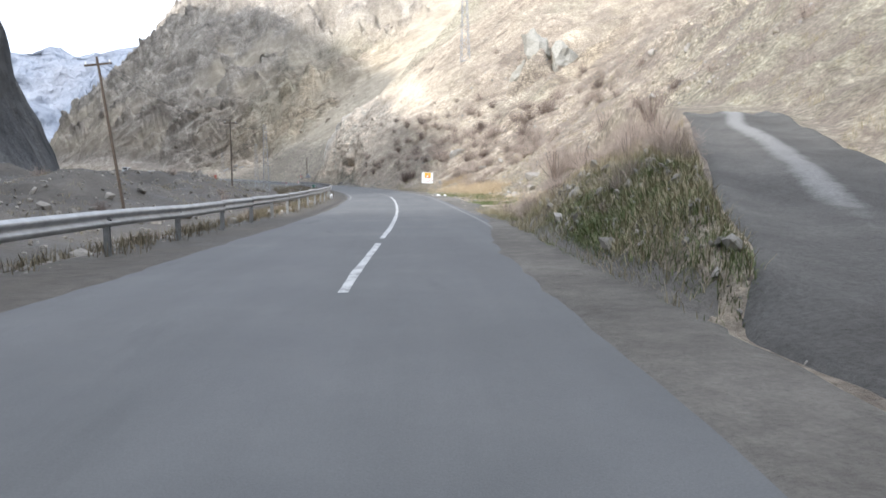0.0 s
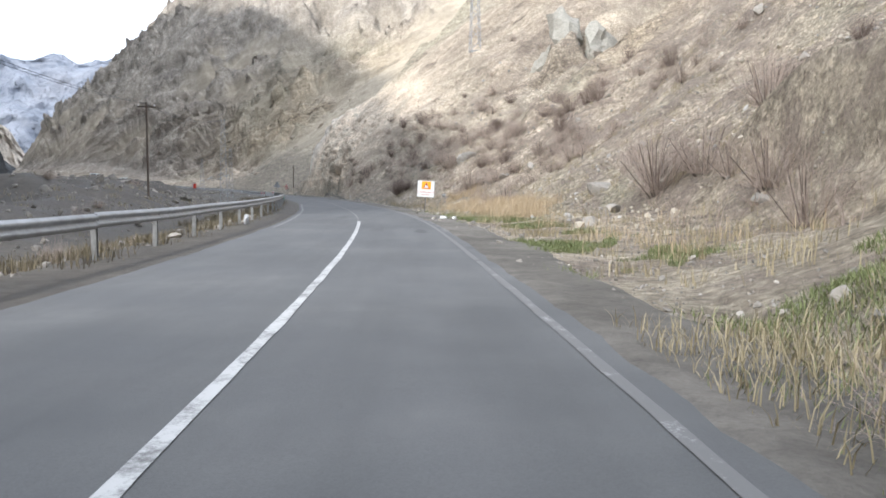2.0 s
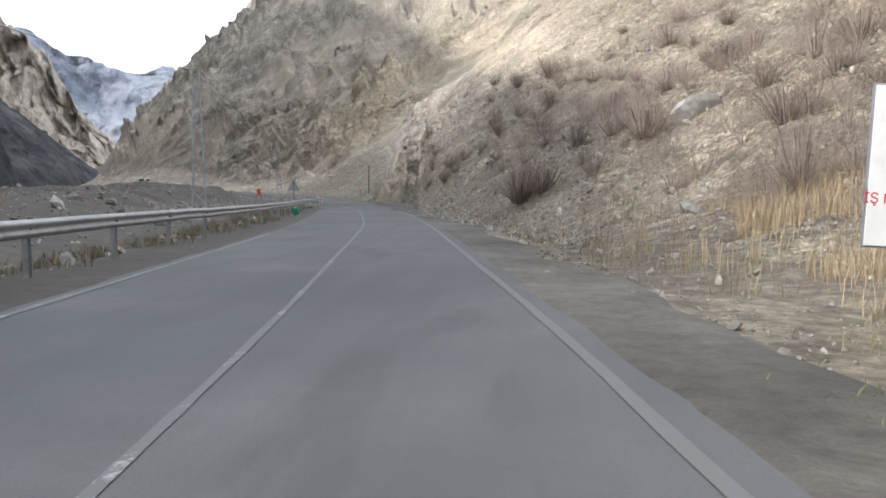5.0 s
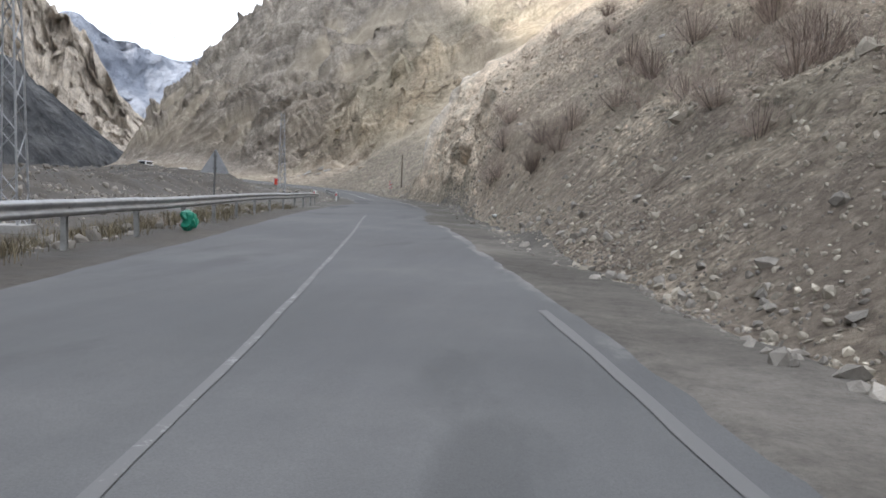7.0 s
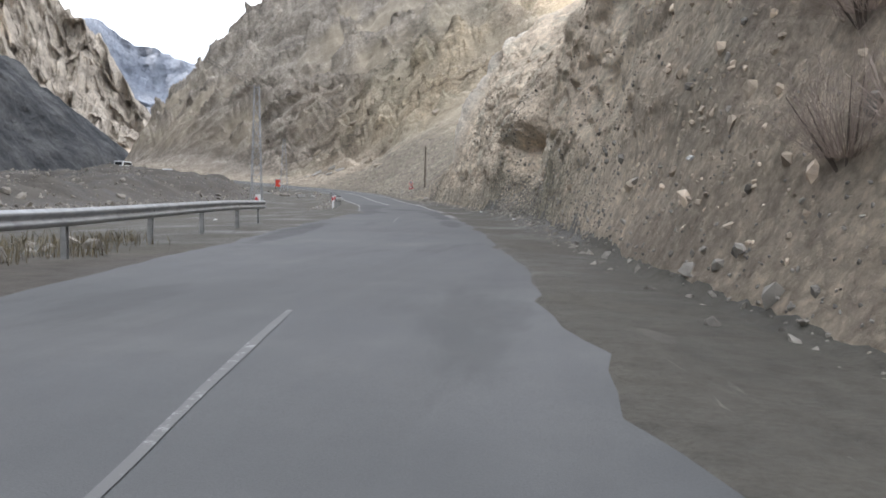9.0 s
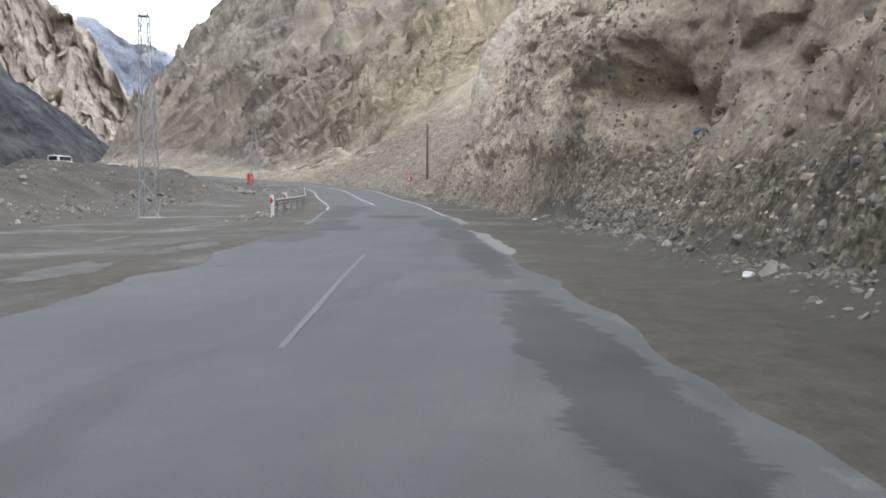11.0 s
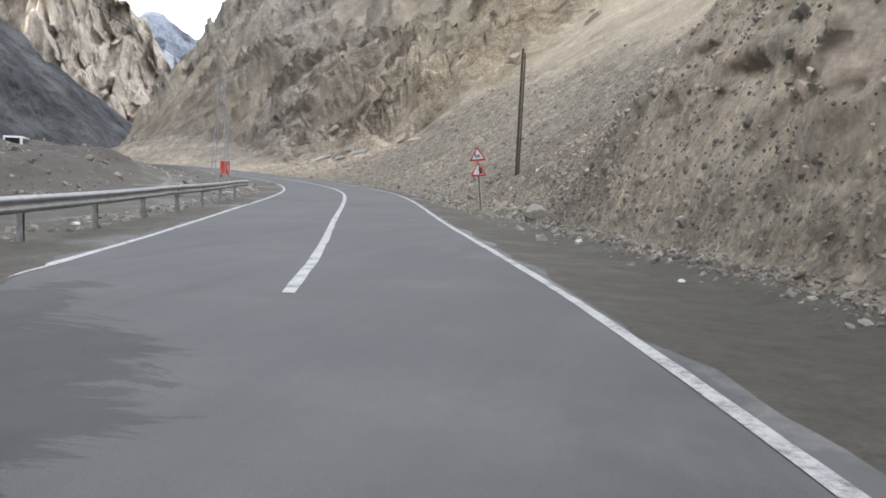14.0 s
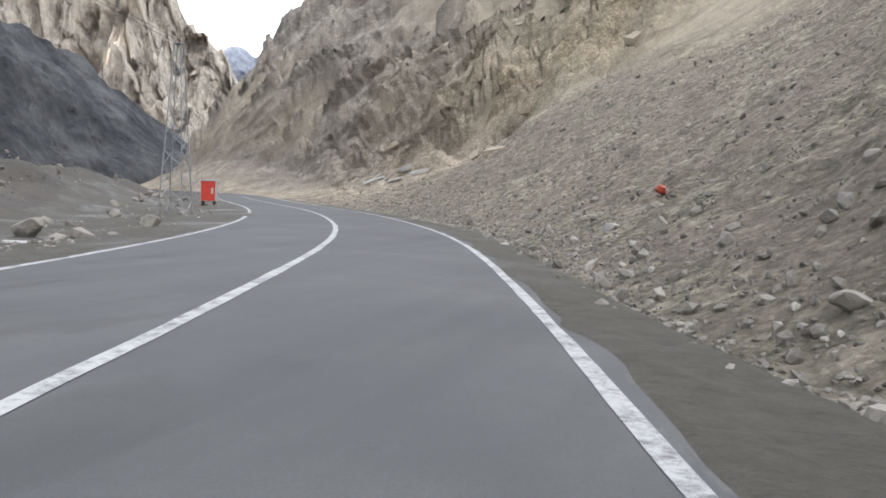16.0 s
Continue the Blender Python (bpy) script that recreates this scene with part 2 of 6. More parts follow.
def paint_material(name, worn):
    m = Mat(name, 0.7, 0, 0.4)
    n = m.noise(2.2, 8, 0.75, stretch=(1, 1, 1))
    n2 = m.noise(14, 5, 0.8)
    k = m.math("ADD", m.math("MULTIPLY", n, 0.6), m.math("MULTIPLY", n2, 0.4))
    m.color(m.ramp(k, [(worn - 0.06, (0.13, 0.129, 0.126)), (worn + 0.08, (0.44, 0.44, 0.428))]))
    m.bump(n2, 0.2, 0.01)
    return m.m


def stone_material(name, tint=(1, 1, 1)):
    m = Mat(name, 0.92, 0, 0.25)
    f = m.noise(3.0, 7, 0.7)
    a = m.ramp(m.island(), [(0.0, tuple(0.17 * v for v in tint)), (0.5, tuple(0.25 * v for v in tint)), (0.9, tuple(0.32 * v for v in tint)), (1.0, tuple(0.44 * v for v in tint))])
    m.color(m.mix(0.75, a, m.ramp(f, [(0.3, 0.6), (0.5, 1.0), (0.7, 1.3)]), "MULTIPLY"))
    m.bump(f, 0.7, 0.08)
    return m.m


def leaf_material(name, a, b):
    m = Mat(name, 0.85, 0, 0.2)
    m.color(m.ramp(m.island(), [(0.0, a), (1.0, b)]))
    return m.m


M_HILL = hillside_material()
M_MUD = soil_material("damp_mud", (0.064, 0.059, 0.049), (0.087, 0.080, 0.066), (0.12, 0.111, 0.092), 0.42)
M_VERGE = soil_material("gravel_verge", (0.085, 0.078, 0.067), (0.13, 0.119, 0.103), (0.20, 0.184, 0.16))
M_VALLEY = soil_material("valley_gravel", (0.056, 0.050, 0.043), (0.085, 0.076, 0.065), (0.135, 0.122, 0.105), 0.6)


def track_material():
    m = Mat("gravel_track", 0.95, 0, 0.2)
    n1, n2, n3 = m.noise(0.3, 6, 0.65), m.noise(3.0, 8, 0.7), m.noise(16, 5, 0.7)
    base = m.ramp(n1, [(0.32, (0.066, 0.062, 0.056)), (0.5, (0.095, 0.09, 0.082)), (0.7, (0.14, 0.132, 0.12))])
    k = m.math("ADD", m.attr("washed"), m.math("MULTIPLY", m.noise(1.6, 9, 0.8), 1.1))
    base = m.mix(m.ramp(m.math("MULTIPLY", k, 0.5), [(0.50, 0.0), (0.72, 0.8)]), base, (0.25, 0.243, 0.23))
    base = m.mix(0.7, base, m.ramp(n3, [(0.3, 0.65), (0.5, 1.0), (0.7, 1.35)]), "MULTIPLY")
    m.color(base)
    m.bump(n2, 0.7, 0.12)
    m.bump(n3, 0.6, 0.04)
    return m.m


M_TRACK = track_material()
M_ASPHALT = asphalt_material()
M_PAINT = paint_material("road_paint", 0.45)
M_PAINT_WORN = paint_material("worn_road_paint", 0.60)
M_PAINT_FAINT = paint_material("nearly_gone_road_paint", 0.74)
M_STONE = stone_material("loose_stone", (1.0, 0.92, 0.80))
M_STEEL = plain("galvanised_steel", (0.40, 0.41, 0.42), 0.5, 0.5, 0.35, 3.0)
M_POST = plain("dull_steel_post", (0.20, 0.20, 0.20), 0.6, 0.6, 0.4, 5.0)
M_WOOD = plain("weathered_pole_wood", (0.115, 0.088, 0.066), 0.9, 0, 0.45, 4.0)
M_WHITE = plain("white_sign_sheet", (0.78, 0.78, 0.76), 0.5, 0, 0.12, 5.0)
M_RED = plain("red_sign_paint", (0.55, 0.035, 0.04), 0.5, 0, 0.2, 5.0)
M_YELLOW = plain("amber_sign_paint", (0.85, 0.42, 0.02), 0.5, 0, 0.12, 5.0)
M_BLACK = plain("black_sign_paint", (0.015, 0.015, 0.017), 0.5, 0, 0.2, 5.0)
M_GREY = plain("grey_sign_back", (0.34, 0.35, 0.36), 0.5, 0.3, 0.25, 5.0)


# ---------------------------------------------------------------- numeric noise
_tab = np.random.RandomState(7).rand(4096)


def vnoise(x, y, z=0.0):
    x, y, z = np.broadcast_arrays(np.asarray(x, float), np.asarray(y, float), np.asarray(z, float))
    xi, yi, zi = np.floor(x).astype(int), np.floor(y).astype(int), np.floor(z).astype(int)
    u, v, w = x - xi, y - yi, z - zi
    u, v, w = u * u * (3 - 2 * u), v * v * (3 - 2 * v), w * w * (3 - 2 * w)

    def h(i, j, k):
        n = (i * 374761393 + j * 668265263 + k * 1274126177) & 0x7FFFFFFF
        n = ((n ^ (n >> 13)) * 1274126177) & 0x7FFFFFFF
        return _tab[(n ^ (n >> 16)) & 4095]
    a = (h(xi, yi, zi) * (1 - u) + h(xi + 1, yi, zi) * u) * (1 - v) + (h(xi, yi + 1, zi) * (1 - u) + h(xi + 1, yi + 1, zi) * u) * v
    b = (h(xi, yi, zi + 1) * (1 - u) + h(xi + 1, yi, zi + 1) * u) * (1 - v) + (h(xi, yi + 1, zi + 1) * (1 - u) + h(xi + 1, yi + 1, zi + 1) * u) * v
    return (a * (1 - w) + b * w) * 2 - 1


def fbm(x, y, z=0.0, octaves=4, gain=0.5):
    s, a = 0.0, 1.0
    for k in range(octaves):
        s = s + a * vnoise(x * 2.03 ** k + 17 * k, y * 2.03 ** k + 5 * k, z * 2.03 ** k + 31 * k)
        a *= gain
    return s


def ridged(x, y, z=0.0, octaves=4, gain=0.5):
    s, a = 0.0, 1.0
    for k in range(octaves):
        s = s + a * (1 - 2 * np.abs(vnoise(x * 2.1 ** k + 11 * k, y * 2.1 ** k + 3 * k, z * 2.1 ** k + 7 * k)))
        a *= gain
    return s


def smooth(a, b, x):
    t = np.clip((x - a) / (b - a), 0, 1)
    return t * t * (3 - 2 * t)


# ---------------------------------------------------------------- the road's line
LINE = [(0.8, -70), (0.1, -30), (-0.6, -8), (-0.9, 8), (-0.8, 25), (-1.2, 43), (-2.1, 60), (-3.9, 76.5), (-6.1, 91), (-8.5, 106),
        (-10.8, 117.5), (-12.9, 127.5), (-15.2, 138), (-18.0, 153), (-21.0, 168), (-25.2, 188), (-28.8, 201), (-32.45, 214), (-38.4, 230.5),
        (-42.9, 243.0), (-48.05, 256.1), (-54.3, 268.3), (-63.8, 283.1), (-78, 301), (-95, 323), (-113, 347), (-133, 368), (-158, 388), (-190, 408), (-225, 440), (-255, 490), (-280, 550), (-300, 620)]
LEVEL = [(-70, 0.09), (5, 0.09), (20, 0.05), (41, -0.13), (58, -0.02), (100, 0.0), (120, 0.05), (148, 0.17), (163, 0.12), (182, -0.12), (206, -0.13),
         (221, -0.04), (230, 0.08), (240, 0.30), (250, 0.55), (275, 1.25), (330, 3.1), (400, 5.5), (560, 8.0)]


def spline(pts, step=0.5):
    p = np.array(pts, float)
    p = np.vstack([2 * p[0] - p[1], p, 2 * p[-1] - p[-2]])
    out = []
    for i in range(1, len(p) - 2):
        a, b, c, d = p[i - 1:i + 3]
        n = max(2, int(np.linalg.norm(c - b) / step))
        t = np.linspace(0, 1, n, endpoint=False)[:, None]
        out.append(0.5 * (2 * b + (c - a) * t + (2 * a - 5 * b + 4 * c - d) * t ** 2 + (3 * b - a - 3 * c + d) * t ** 3))
    return np.vstack(out)


_c = spline(LINE)
_s = np.concatenate([[0], np.cumsum(np.linalg.norm(np.diff(_c, axis=0), axis=1))])
_k = np.ones(15) / 15
_y0 = np.interp(0, _c[:, 1], _s)
S = np.arange(0, _s[-1], 0.5)
CX = np.convolve(np.pad(np.interp(S, _s, _c[:, 0]), 7, mode="reflect", reflect_type="odd"), _k, "valid")
CY = np.convolve(np.pad(np.interp(S, _s, _c[:, 1]), 7, mode="reflect", reflect_type="odd"), _k, "valid")
S = S - _y0
TX, TY = np.gradient(CX), np.gradient(CY)
_n = np.hypot(TX, TY)
TX, TY = TX / _n, TY / _n
LZ = np.array(LEVEL)
_zg = np.arange(-80, 700, 2.0)
_zz = np.convolve(np.pad(np.interp(_zg, LZ[:, 0], LZ[:, 1]), 5, mode="edge"), np.ones(11) / 11, "valid")


def s_of_y(y):
    return float(np.interp(y, CY, S))


def road_z(s):
    return np.interp(np.interp(s, S, CY), _zg, _zz)


def at(s, d, z=None):
    """World place at s along the road and d to the right of its centre line."""
    x, y = np.interp(s, S, CX), np.interp(s, S, CY)
    tx, ty = np.interp(s, S, TX), np.interp(s, S, TY)
    return x + ty * d, y - tx * d, road_z(s)


def lane_right(s):
    return np.interp(np.interp(s, S, CY), [0, 150, 200, 245, 300], [2.84, 2.84, 3.15, 3.75, 3.7])


def lane_left(s):
    return np.interp(np.interp(s, S, CY), [0, 150, 205, 235, 300], [3.06, 3.06, 3.2, 3.85, 3.9])


def wide(s, d):
    """Stretches a distance from the centre line with the width of the lanes."""
    return np.where(d > 0, d * lane_right(s) / 2.84, d * lane_left(s) / 3.06)


def heading(s):
    """Degrees about z by which the road's way turns from +y."""
    return math.degrees(math.atan2(-np.interp(s, S, TX), np.interp(s, S, TY)))


# ---------------------------------------------------------------- mesh helpers
def mesh_ob(name, verts, faces, material, parent=None, smooth_shade=True):
    me = bpy.data.meshes.new(name)
    v = np.asarray(verts, np.float32)
    me.vertices.add(len(v))
    me.vertices.foreach_set("co", v.ravel())
    f = np.asarray(faces, np.int32)
    k = f.shape[1]
    me.loops.add(f.size)
    me.loops.foreach_set("vertex_index", f.ravel())
    me.polygons.add(len(f))
    me.polygons.foreach_set("loop_start", np.arange(0, f.size, k, dtype=np.int32))
    me.polygons.foreach_set("loop_total", np.full(len(f), k, np.int32))
    me.polygons.foreach_set("use_smooth", np.full(len(f), smooth_shade))
    me.update(calc_edges=True)
    me.validate()
    if material:
        me.materials.append(material)
    ob = new(name, me)
    if parent:
        ob.parent = parent
    return ob


def grid_faces(n, m):
    i, j = np.meshgrid(np.arange(n - 1), np.arange(m - 1), indexing="ij")
    a = (i * m + j).ravel()
    return np.stack([a, a + m, a + m + 1, a + 1], 1)


def part(name, bm, material, parent, label=""):
    """Links a bmesh as one mesh object under a thing or a part."""
    me = bpy.data.meshes.new(name)
    bmesh.ops.recalc_face_normals(bm, faces=bm.faces)
    bm.to_mesh(me)
    bm.free()
    me.materials.append(material)
    ob = new(name, me)
    ob.parent = parent
    if label:
        ob["label"] = label
    return ob


def thing(name, label, category, group="", place=None, kind=""):
    e = new(name)
    tagged(e, label, category, group, kind)
    if place is not None:
        e.matrix_world = place
    return e


def add_box(bm, lo, hi, bevel=0.0, m=None):
    c = [(a + b) / 2 for a, b in zip(lo, hi)]
    d = [b - a for a, b in zip(lo, hi)]
    t = Matrix.Translation(c) @ Matrix.Diagonal((*d, 1))
    r = bmesh.ops.create_cube(bm, size=1, matrix=(m @ t) if m else t)
    if bevel:
        es = list({e for v in r["verts"] for e in v.link_edges})
        bmesh.ops.bevel(bm, geom=es, offset=bevel, segments=2, affect="EDGES", profile=0.5)
    return bm


def box(lo, hi, bevel=0.0, m=None):
    return add_box(bmesh.new(), lo, hi, bevel, m)


def add_rod(bm, a, b, r1, r2=None, seg=8):
    a, b = Vector(a), Vector(b)
    q = (b - a).to_track_quat("Z", "Y").to_matrix().to_4x4()
    bmesh.ops.create_cone(bm, cap_ends=True, segments=seg, radius1=r1, radius2=r1 if r2 is None else r2, depth=(b - a).length, matrix=Matrix.Translation((a + b) / 2) @ q)
    return bm


def rod(a, b, r1, r2=None, seg=8):
    return add_rod(bmesh.new(), a, b, r1, r2, seg)


def prism(pts, y0, y1, bevel=0.0):
    """A flat outline in x, z given a thickness along y."""
    bm = bmesh.new()
    vs = [bm.verts.new((x, y0, z)) for x, z in pts]
    f = bm.faces.new(vs)
    r = bmesh.ops.extrude_face_region(bm, geom=[f])
    bmesh.ops.translate(bm, vec=(0, y1 - y0, 0), verts=[v for v in r["geom"] if isinstance(v, bmesh.types.BMVert)])
    if bevel:
        bmesh.ops.bevel(bm, geom=list(bm.edges), offset=bevel, segments=2, affect="EDGES", profile=0.5)
    return bm


# ---------------------------------------------------------------- terrain shapes
def table(rows, y):
    r = np.array(rows, float)
    return [np.interp(y, r[:, 0], r[:, k]) for k in range(1, r.shape[1])]


# along the road (by its y): foot distance, run and rise of the lower face, run and rise to its top, upper grade, how far it is cut rock
RIGHT = [(-70, 7.0, 6, 1.0, 9, 3.0, 0.55, 0), (20, 7.0, 6, 1.0, 9, 3.0, 0.55, 0), (50, 7.0, 5, 0.6, 9, 3.9, 0.58, 0), (70, 6.6, 5, 0.6, 10, 3.9, 0.60, 0),
         (83, 6.5, 5, 0.6, 11, 4.0, 0.72, 0), (93, 6.3, 5, 1.7, 13, 7.2, 0.56, 0), (108, 5.3, 3.5, 2.4, 12, 7.4, 0.58, 0), (124, 4.7, 4.6, 4.4, 12, 8.2, 0.58, 0.05),
         (132, 4.9, 2.6, 2.9, 11, 10.6, 0.50, 0.15), (142, 5.0, 2.0, 4.6, 8.5, 10.8, 0.62, 0.25), (152, 5.4, 2.0, 7.0, 6.5, 11.5, 0.75, 0.6), (163, 5.7, 2.2, 9.6, 6, 12.6, 0.8, 1.0),
         (172, 6.5, 2.2, 4.0, 3.6, 11.6, 0.82, 1.0), (177, 6.6, 2.4, 3.0, 3.6, 11.0, 0.85, 1.0), (182, 6.6, 3.0, 2.3, 3.9, 10.6, 0.85, 1.0), (186.5, 6.4, 0.9, 4.4, 3.0, 10.0, 0.9, 1.0), (198, 6.6, 1.1, 4.2, 2.8, 10.0, 0.95, 1.0),
         (205, 6.3, 0.9, 4.6, 2.1, 10.2, 1.0, 1.0), (211, 6.1, 1.0, 3.6, 4.2, 12.0, 1.0, 1.0), (215.5, 6.3, 2.6, 7.4, 6.0, 17.0, 0.72, 1.0), (219, 6.5, 1.6, 4.4, 5.6, 11.0, 0.88, 0.7), (224, 6.6, 1.3, 3.8, 4.5, 8.0, 0.88, 0.5),
         (229, 6.8, 1.7, 3.0, 5.0, 6.8, 0.84, 0.3), (234, 7.0, 2.4, 2.7, 6.0, 6.2, 0.84, 0.1), (240, 6.0, 4.0, 2.9, 10, 7.2, 0.84, 0), (254, 5.4, 5.2, 2.7, 10, 5.9, 0.76, 0), (265, 6.0, 9, 5.4, 16, 9.9, 0.76, 0),
         (288, 6.0, 10, 5.0, 27, 16, 0.80, 0), (305, 6.0, 18, 5.5, 34, 16, 0.80, 0), (335, 6.0, 26, 5.5, 38.5, 17.5, 0.90, 0), (350, 6.0, 27, 4.0, 38, 20, 1.05, 0), (358, 6.0, 27, 5.0, 36, 19.5, 1.22, 0),
         (364, 6.0, 22, 5.0, 32, 22, 1.08, 0), (376, 6.0, 20, 5.0, 30, 22.5, 1.0, 0), (390, 6.0, 18, 10, 29, 34, 0.95, 0), (410, 6.0, 14, 8, 24, 26, 1.0, 0), (450, 6.0, 14, 6, 24, 17, 1.05, 0), (520, 6.0, 14, 4, 20, 11, 1.15, 0), (620, 6.0, 14, 4, 20, 8, 0.6, 0)]


def foot_line(s, y, foot):
    """The slope's foot with bays."""
    return foot + 0.45 * fbm(s * 0.06, 3.3, 0, 3)


def bare_rock(s, d, y, e):
    """Where beds of rock show through the soil of the far slope."""
    bed, dip = s * 0.55 + d * 0.84, s * 0.84 - d * 0.55
    band = smooth(284, 302, y) * (1 - smooth(375, 400, y)) * smooth(8, 20, e) * (1 - smooth(42, 64, e))
    k = band * smooth(0.25, 0.6, ridged(bed * 0.2, dip * 0.05, 3.7, 4, 0.6)) * smooth(-0.15, 0.25, fbm(s * 0.04, d * 0.05, 2.7, 3))
    k = k + smooth(290, 335, y) * smooth(1.0, 1.35, ridged(bed * 0.11, dip * 0.03, 9.1, 5, 0.62)) * smooth(14, 30, e)
    k = k + smooth(362, 384, y) * smooth(30, 48, e) * smooth(-0.3, 0.2, fbm(s * 0.03, d * 0.03, 9.7, 3)) + smooth(60, 85, e) * smooth(300, 340, y) * 0.8
    return np.clip(k, 0, 1)


def right_height(s, d):
    """Height over the road's level on the hillside, d to the right of the centre line."""
    y = np.interp(s, S, CY)
    foot, e1, h1, e2, h2, ug, rock = table(RIGHT, y)
    e = d - foot_line(s, y, foot)
    h = -0.045 - 0.03 * smooth(2.6, 3.8, d) + 0.0 * s
    k = np.clip(e / e1, 0, 1)
    h = h + h1 * (k * 0.75 + 0.25 * k * k) + (h2 - h1) * np.clip((e - e1) / (e2 - e1), 0, 1)
    u = np.clip(e - e2, 0, None)
    # the upper slope flattens out far above
    h = h + ug * (u - np.clip(u - 190, 0, None) * 0.6)
    soft = 1 - 0.8 * rock * (1 - smooth(4, 12, e))
    grow = smooth(0, 30, e) * soft * (1 - 0.6 * smooth(238, 250, y) * (1 - smooth(285, 305, y)))
    h = h + grow * (2.4 * fbm(s * 0.035, d * 0.035, 1.7, 4) + 0.8 * fbm(s * 0.2, d * 0.2, 5.1, 3))
    h = h + smooth(0.2, 4, e) * 0.24 * fbm(s * 0.7, d * 0.7, 7.1, 4, 0.62)
    # gullies that run down the slope
    h = h + smooth(8, 30, e) * (1.6 - 1.1 * smooth(238, 250, y) * (1 - smooth(285, 305, y))) * (ridged(s * 0.06 + 0.4 * vnoise(s * 0.05, d * 0.05), d * 0.012, 3.1, 4, 0.55) - 0.8)
    h = h + smooth(2, 12, e) * smooth(95, 112, y) * (1 - smooth(140, 150, y)) * 0.8 * (ridged(s * 0.13 + 0.03 * d, d * 0.02, 1.9, 3, 0.5) - 0.7)
    far = smooth(40, 110, e)
    h = h + far * 9 * (ridged(s * 0.013, d * 0.009, 2.2, 5, 0.55) - 0.9)
    # crags with tilted beds
    craggy = 1.3 * smooth(282, 335, y) * smooth(e1 - 8, e1 + 12, e)
    ledge = smooth(284, 302, y) * (1 - smooth(375, 400, y)) * smooth(8, 20, e) * (1 - smooth(42, 64, e))
    bed = s * 0.55 + d * 0.84
    dip = s * 0.84 - d * 0.55
    rk = bare_rock(s, d, y, e)
    h = h + craggy * (6.5 * (ridged(bed * 0.030, dip * 0.014, 4.4, 5, 0.58) - 0.75) + 4.2 * (0.4 + 0.6 * rk) * (ridged(bed * 0.11, dip * 0.03, 9.1, 5, 0.62) - 0.8) + 1.5 * rk * (ridged(bed * 0.34, dip * 0.09, 2.1, 4, 0.62) - 0.7))
    # slabs that stand out of the apron
    h = h + ledge * rk * 4.2 * np.clip(ridged(bed * 0.2, dip * 0.05, 3.7, 4, 0.6) - 0.3, 0, None)
    h = h + smooth(300, 360, y) * smooth(55, 100, e) * 7 * (ridged(s * 0.045, d * 0.03, 7.3, 5, 0.6) - 0.8)
    outcrop = smooth(0.1, 0.7, fbm(s * 0.03, d * 0.03, 6.6, 3)) * smooth(14, 26, e) * (1 - smooth(255, 300, y))
    h = h + outcrop * (1.4 + 1.8 * ridged(s * 0.1, d * 0.12, 9.1, 5, 0.6))
    h = h + 0.55 * smooth(-1.1, 0.5, e) * smooth(150, 160, y) * (1 - smooth(226, 236, y)) * (0.8 + 0.5 * fbm(s * 0.5, d * 0.5, 3.0, 3))
    # a sunlit-toned rib of rock and its darker neighbour at the cut's corner
    h = h + 2.6 * np.exp(-((y - 216.6 - 0.12 * (e - 5)) / 0.9) ** 2) * smooth(1.2, 3.5, e) * (1 - smooth(9.5, 13, e)) * (0.8 + 0.4 * vnoise(e * 0.6, 3.0))
    h = h + 1.6 * np.exp(-((y - 209.5 - 0.15 * (e - 5)) / 1.3) ** 2) * smooth(3, 5, e) * (1 - smooth(9, 13, e))
    # blocks standing out of the upper slope
    for yb, eb, hb, wy, we in ((125, 28, 5.0, 2.2, 2.4), (128, 31, 3.5, 2.5, 3.0), (106, 17, 1.2, 2.0, 1.5)):
        h = h + hb * np.exp(-(((y - yb) / wy) ** 4) - (((e - eb) / we) ** 4)) * (0.8 + 0.3 * ridged(s * 0.4, d * 0.4, 1.0, 3))
    return h


def ridge_cap(x, y, s, d):
    """The crest of the spur falls towards the river."""
    u = -(x + 164) * 0.875 + (y - 547) * 0.484
    cap = np.interp(u, [-150, -95, -41, 0, 12, 70, 145, 213, 300], [500, 340, 210, 124, 100, 68, 36, 8, 3])
    return cap * (1 + 0.08 * ridged(s * 0.03, d * 0.02, 8.8, 5, 0.6))


TRACK = [(4.4, -6), (4.6, -1), (4.9, 4), (5.8, 9), (7.0, 13), (8.3, 17), (9.8, 22), (11.6, 27.5), (13.2, 33), (14.6, 40), (14.9, 48), (14.2, 57)]
_tr = spline(TRACK, 0.5)


def track_level(y):
    return np.interp(y, [0, 4, 7, 10, 13, 16.4, 18.3, 26, 33, 40, 48, 57, 66], [0.02, 0.08, 0.28, 0.62, 1.02, 1.5, 1.8, 2.95, 4.0, 4.9, 5.6, 6.2, 6.8])


def mound_toe(y):
    """The road side of the mound between the road and the track."""
    return np.interp(y, [5, 9, 14, 23, 40], [2.9, 2.6, 2.7, 3.1, 5.0])


def on_track(x, y):
    """How far a place lies on the side track."""
    off = x - np.interp(y, _tr[:, 1], _tr[:, 0])
    on = (1 - smooth(1.7, 2.5 + 2.0 * smooth(16, 30, y) * (off > 0), np.abs(off))) * smooth(-9, -4, y) * (1 - smooth(50, 59, y))
    return on * smooth(3.3, 4.6, x - np.interp(y, CY, CX))


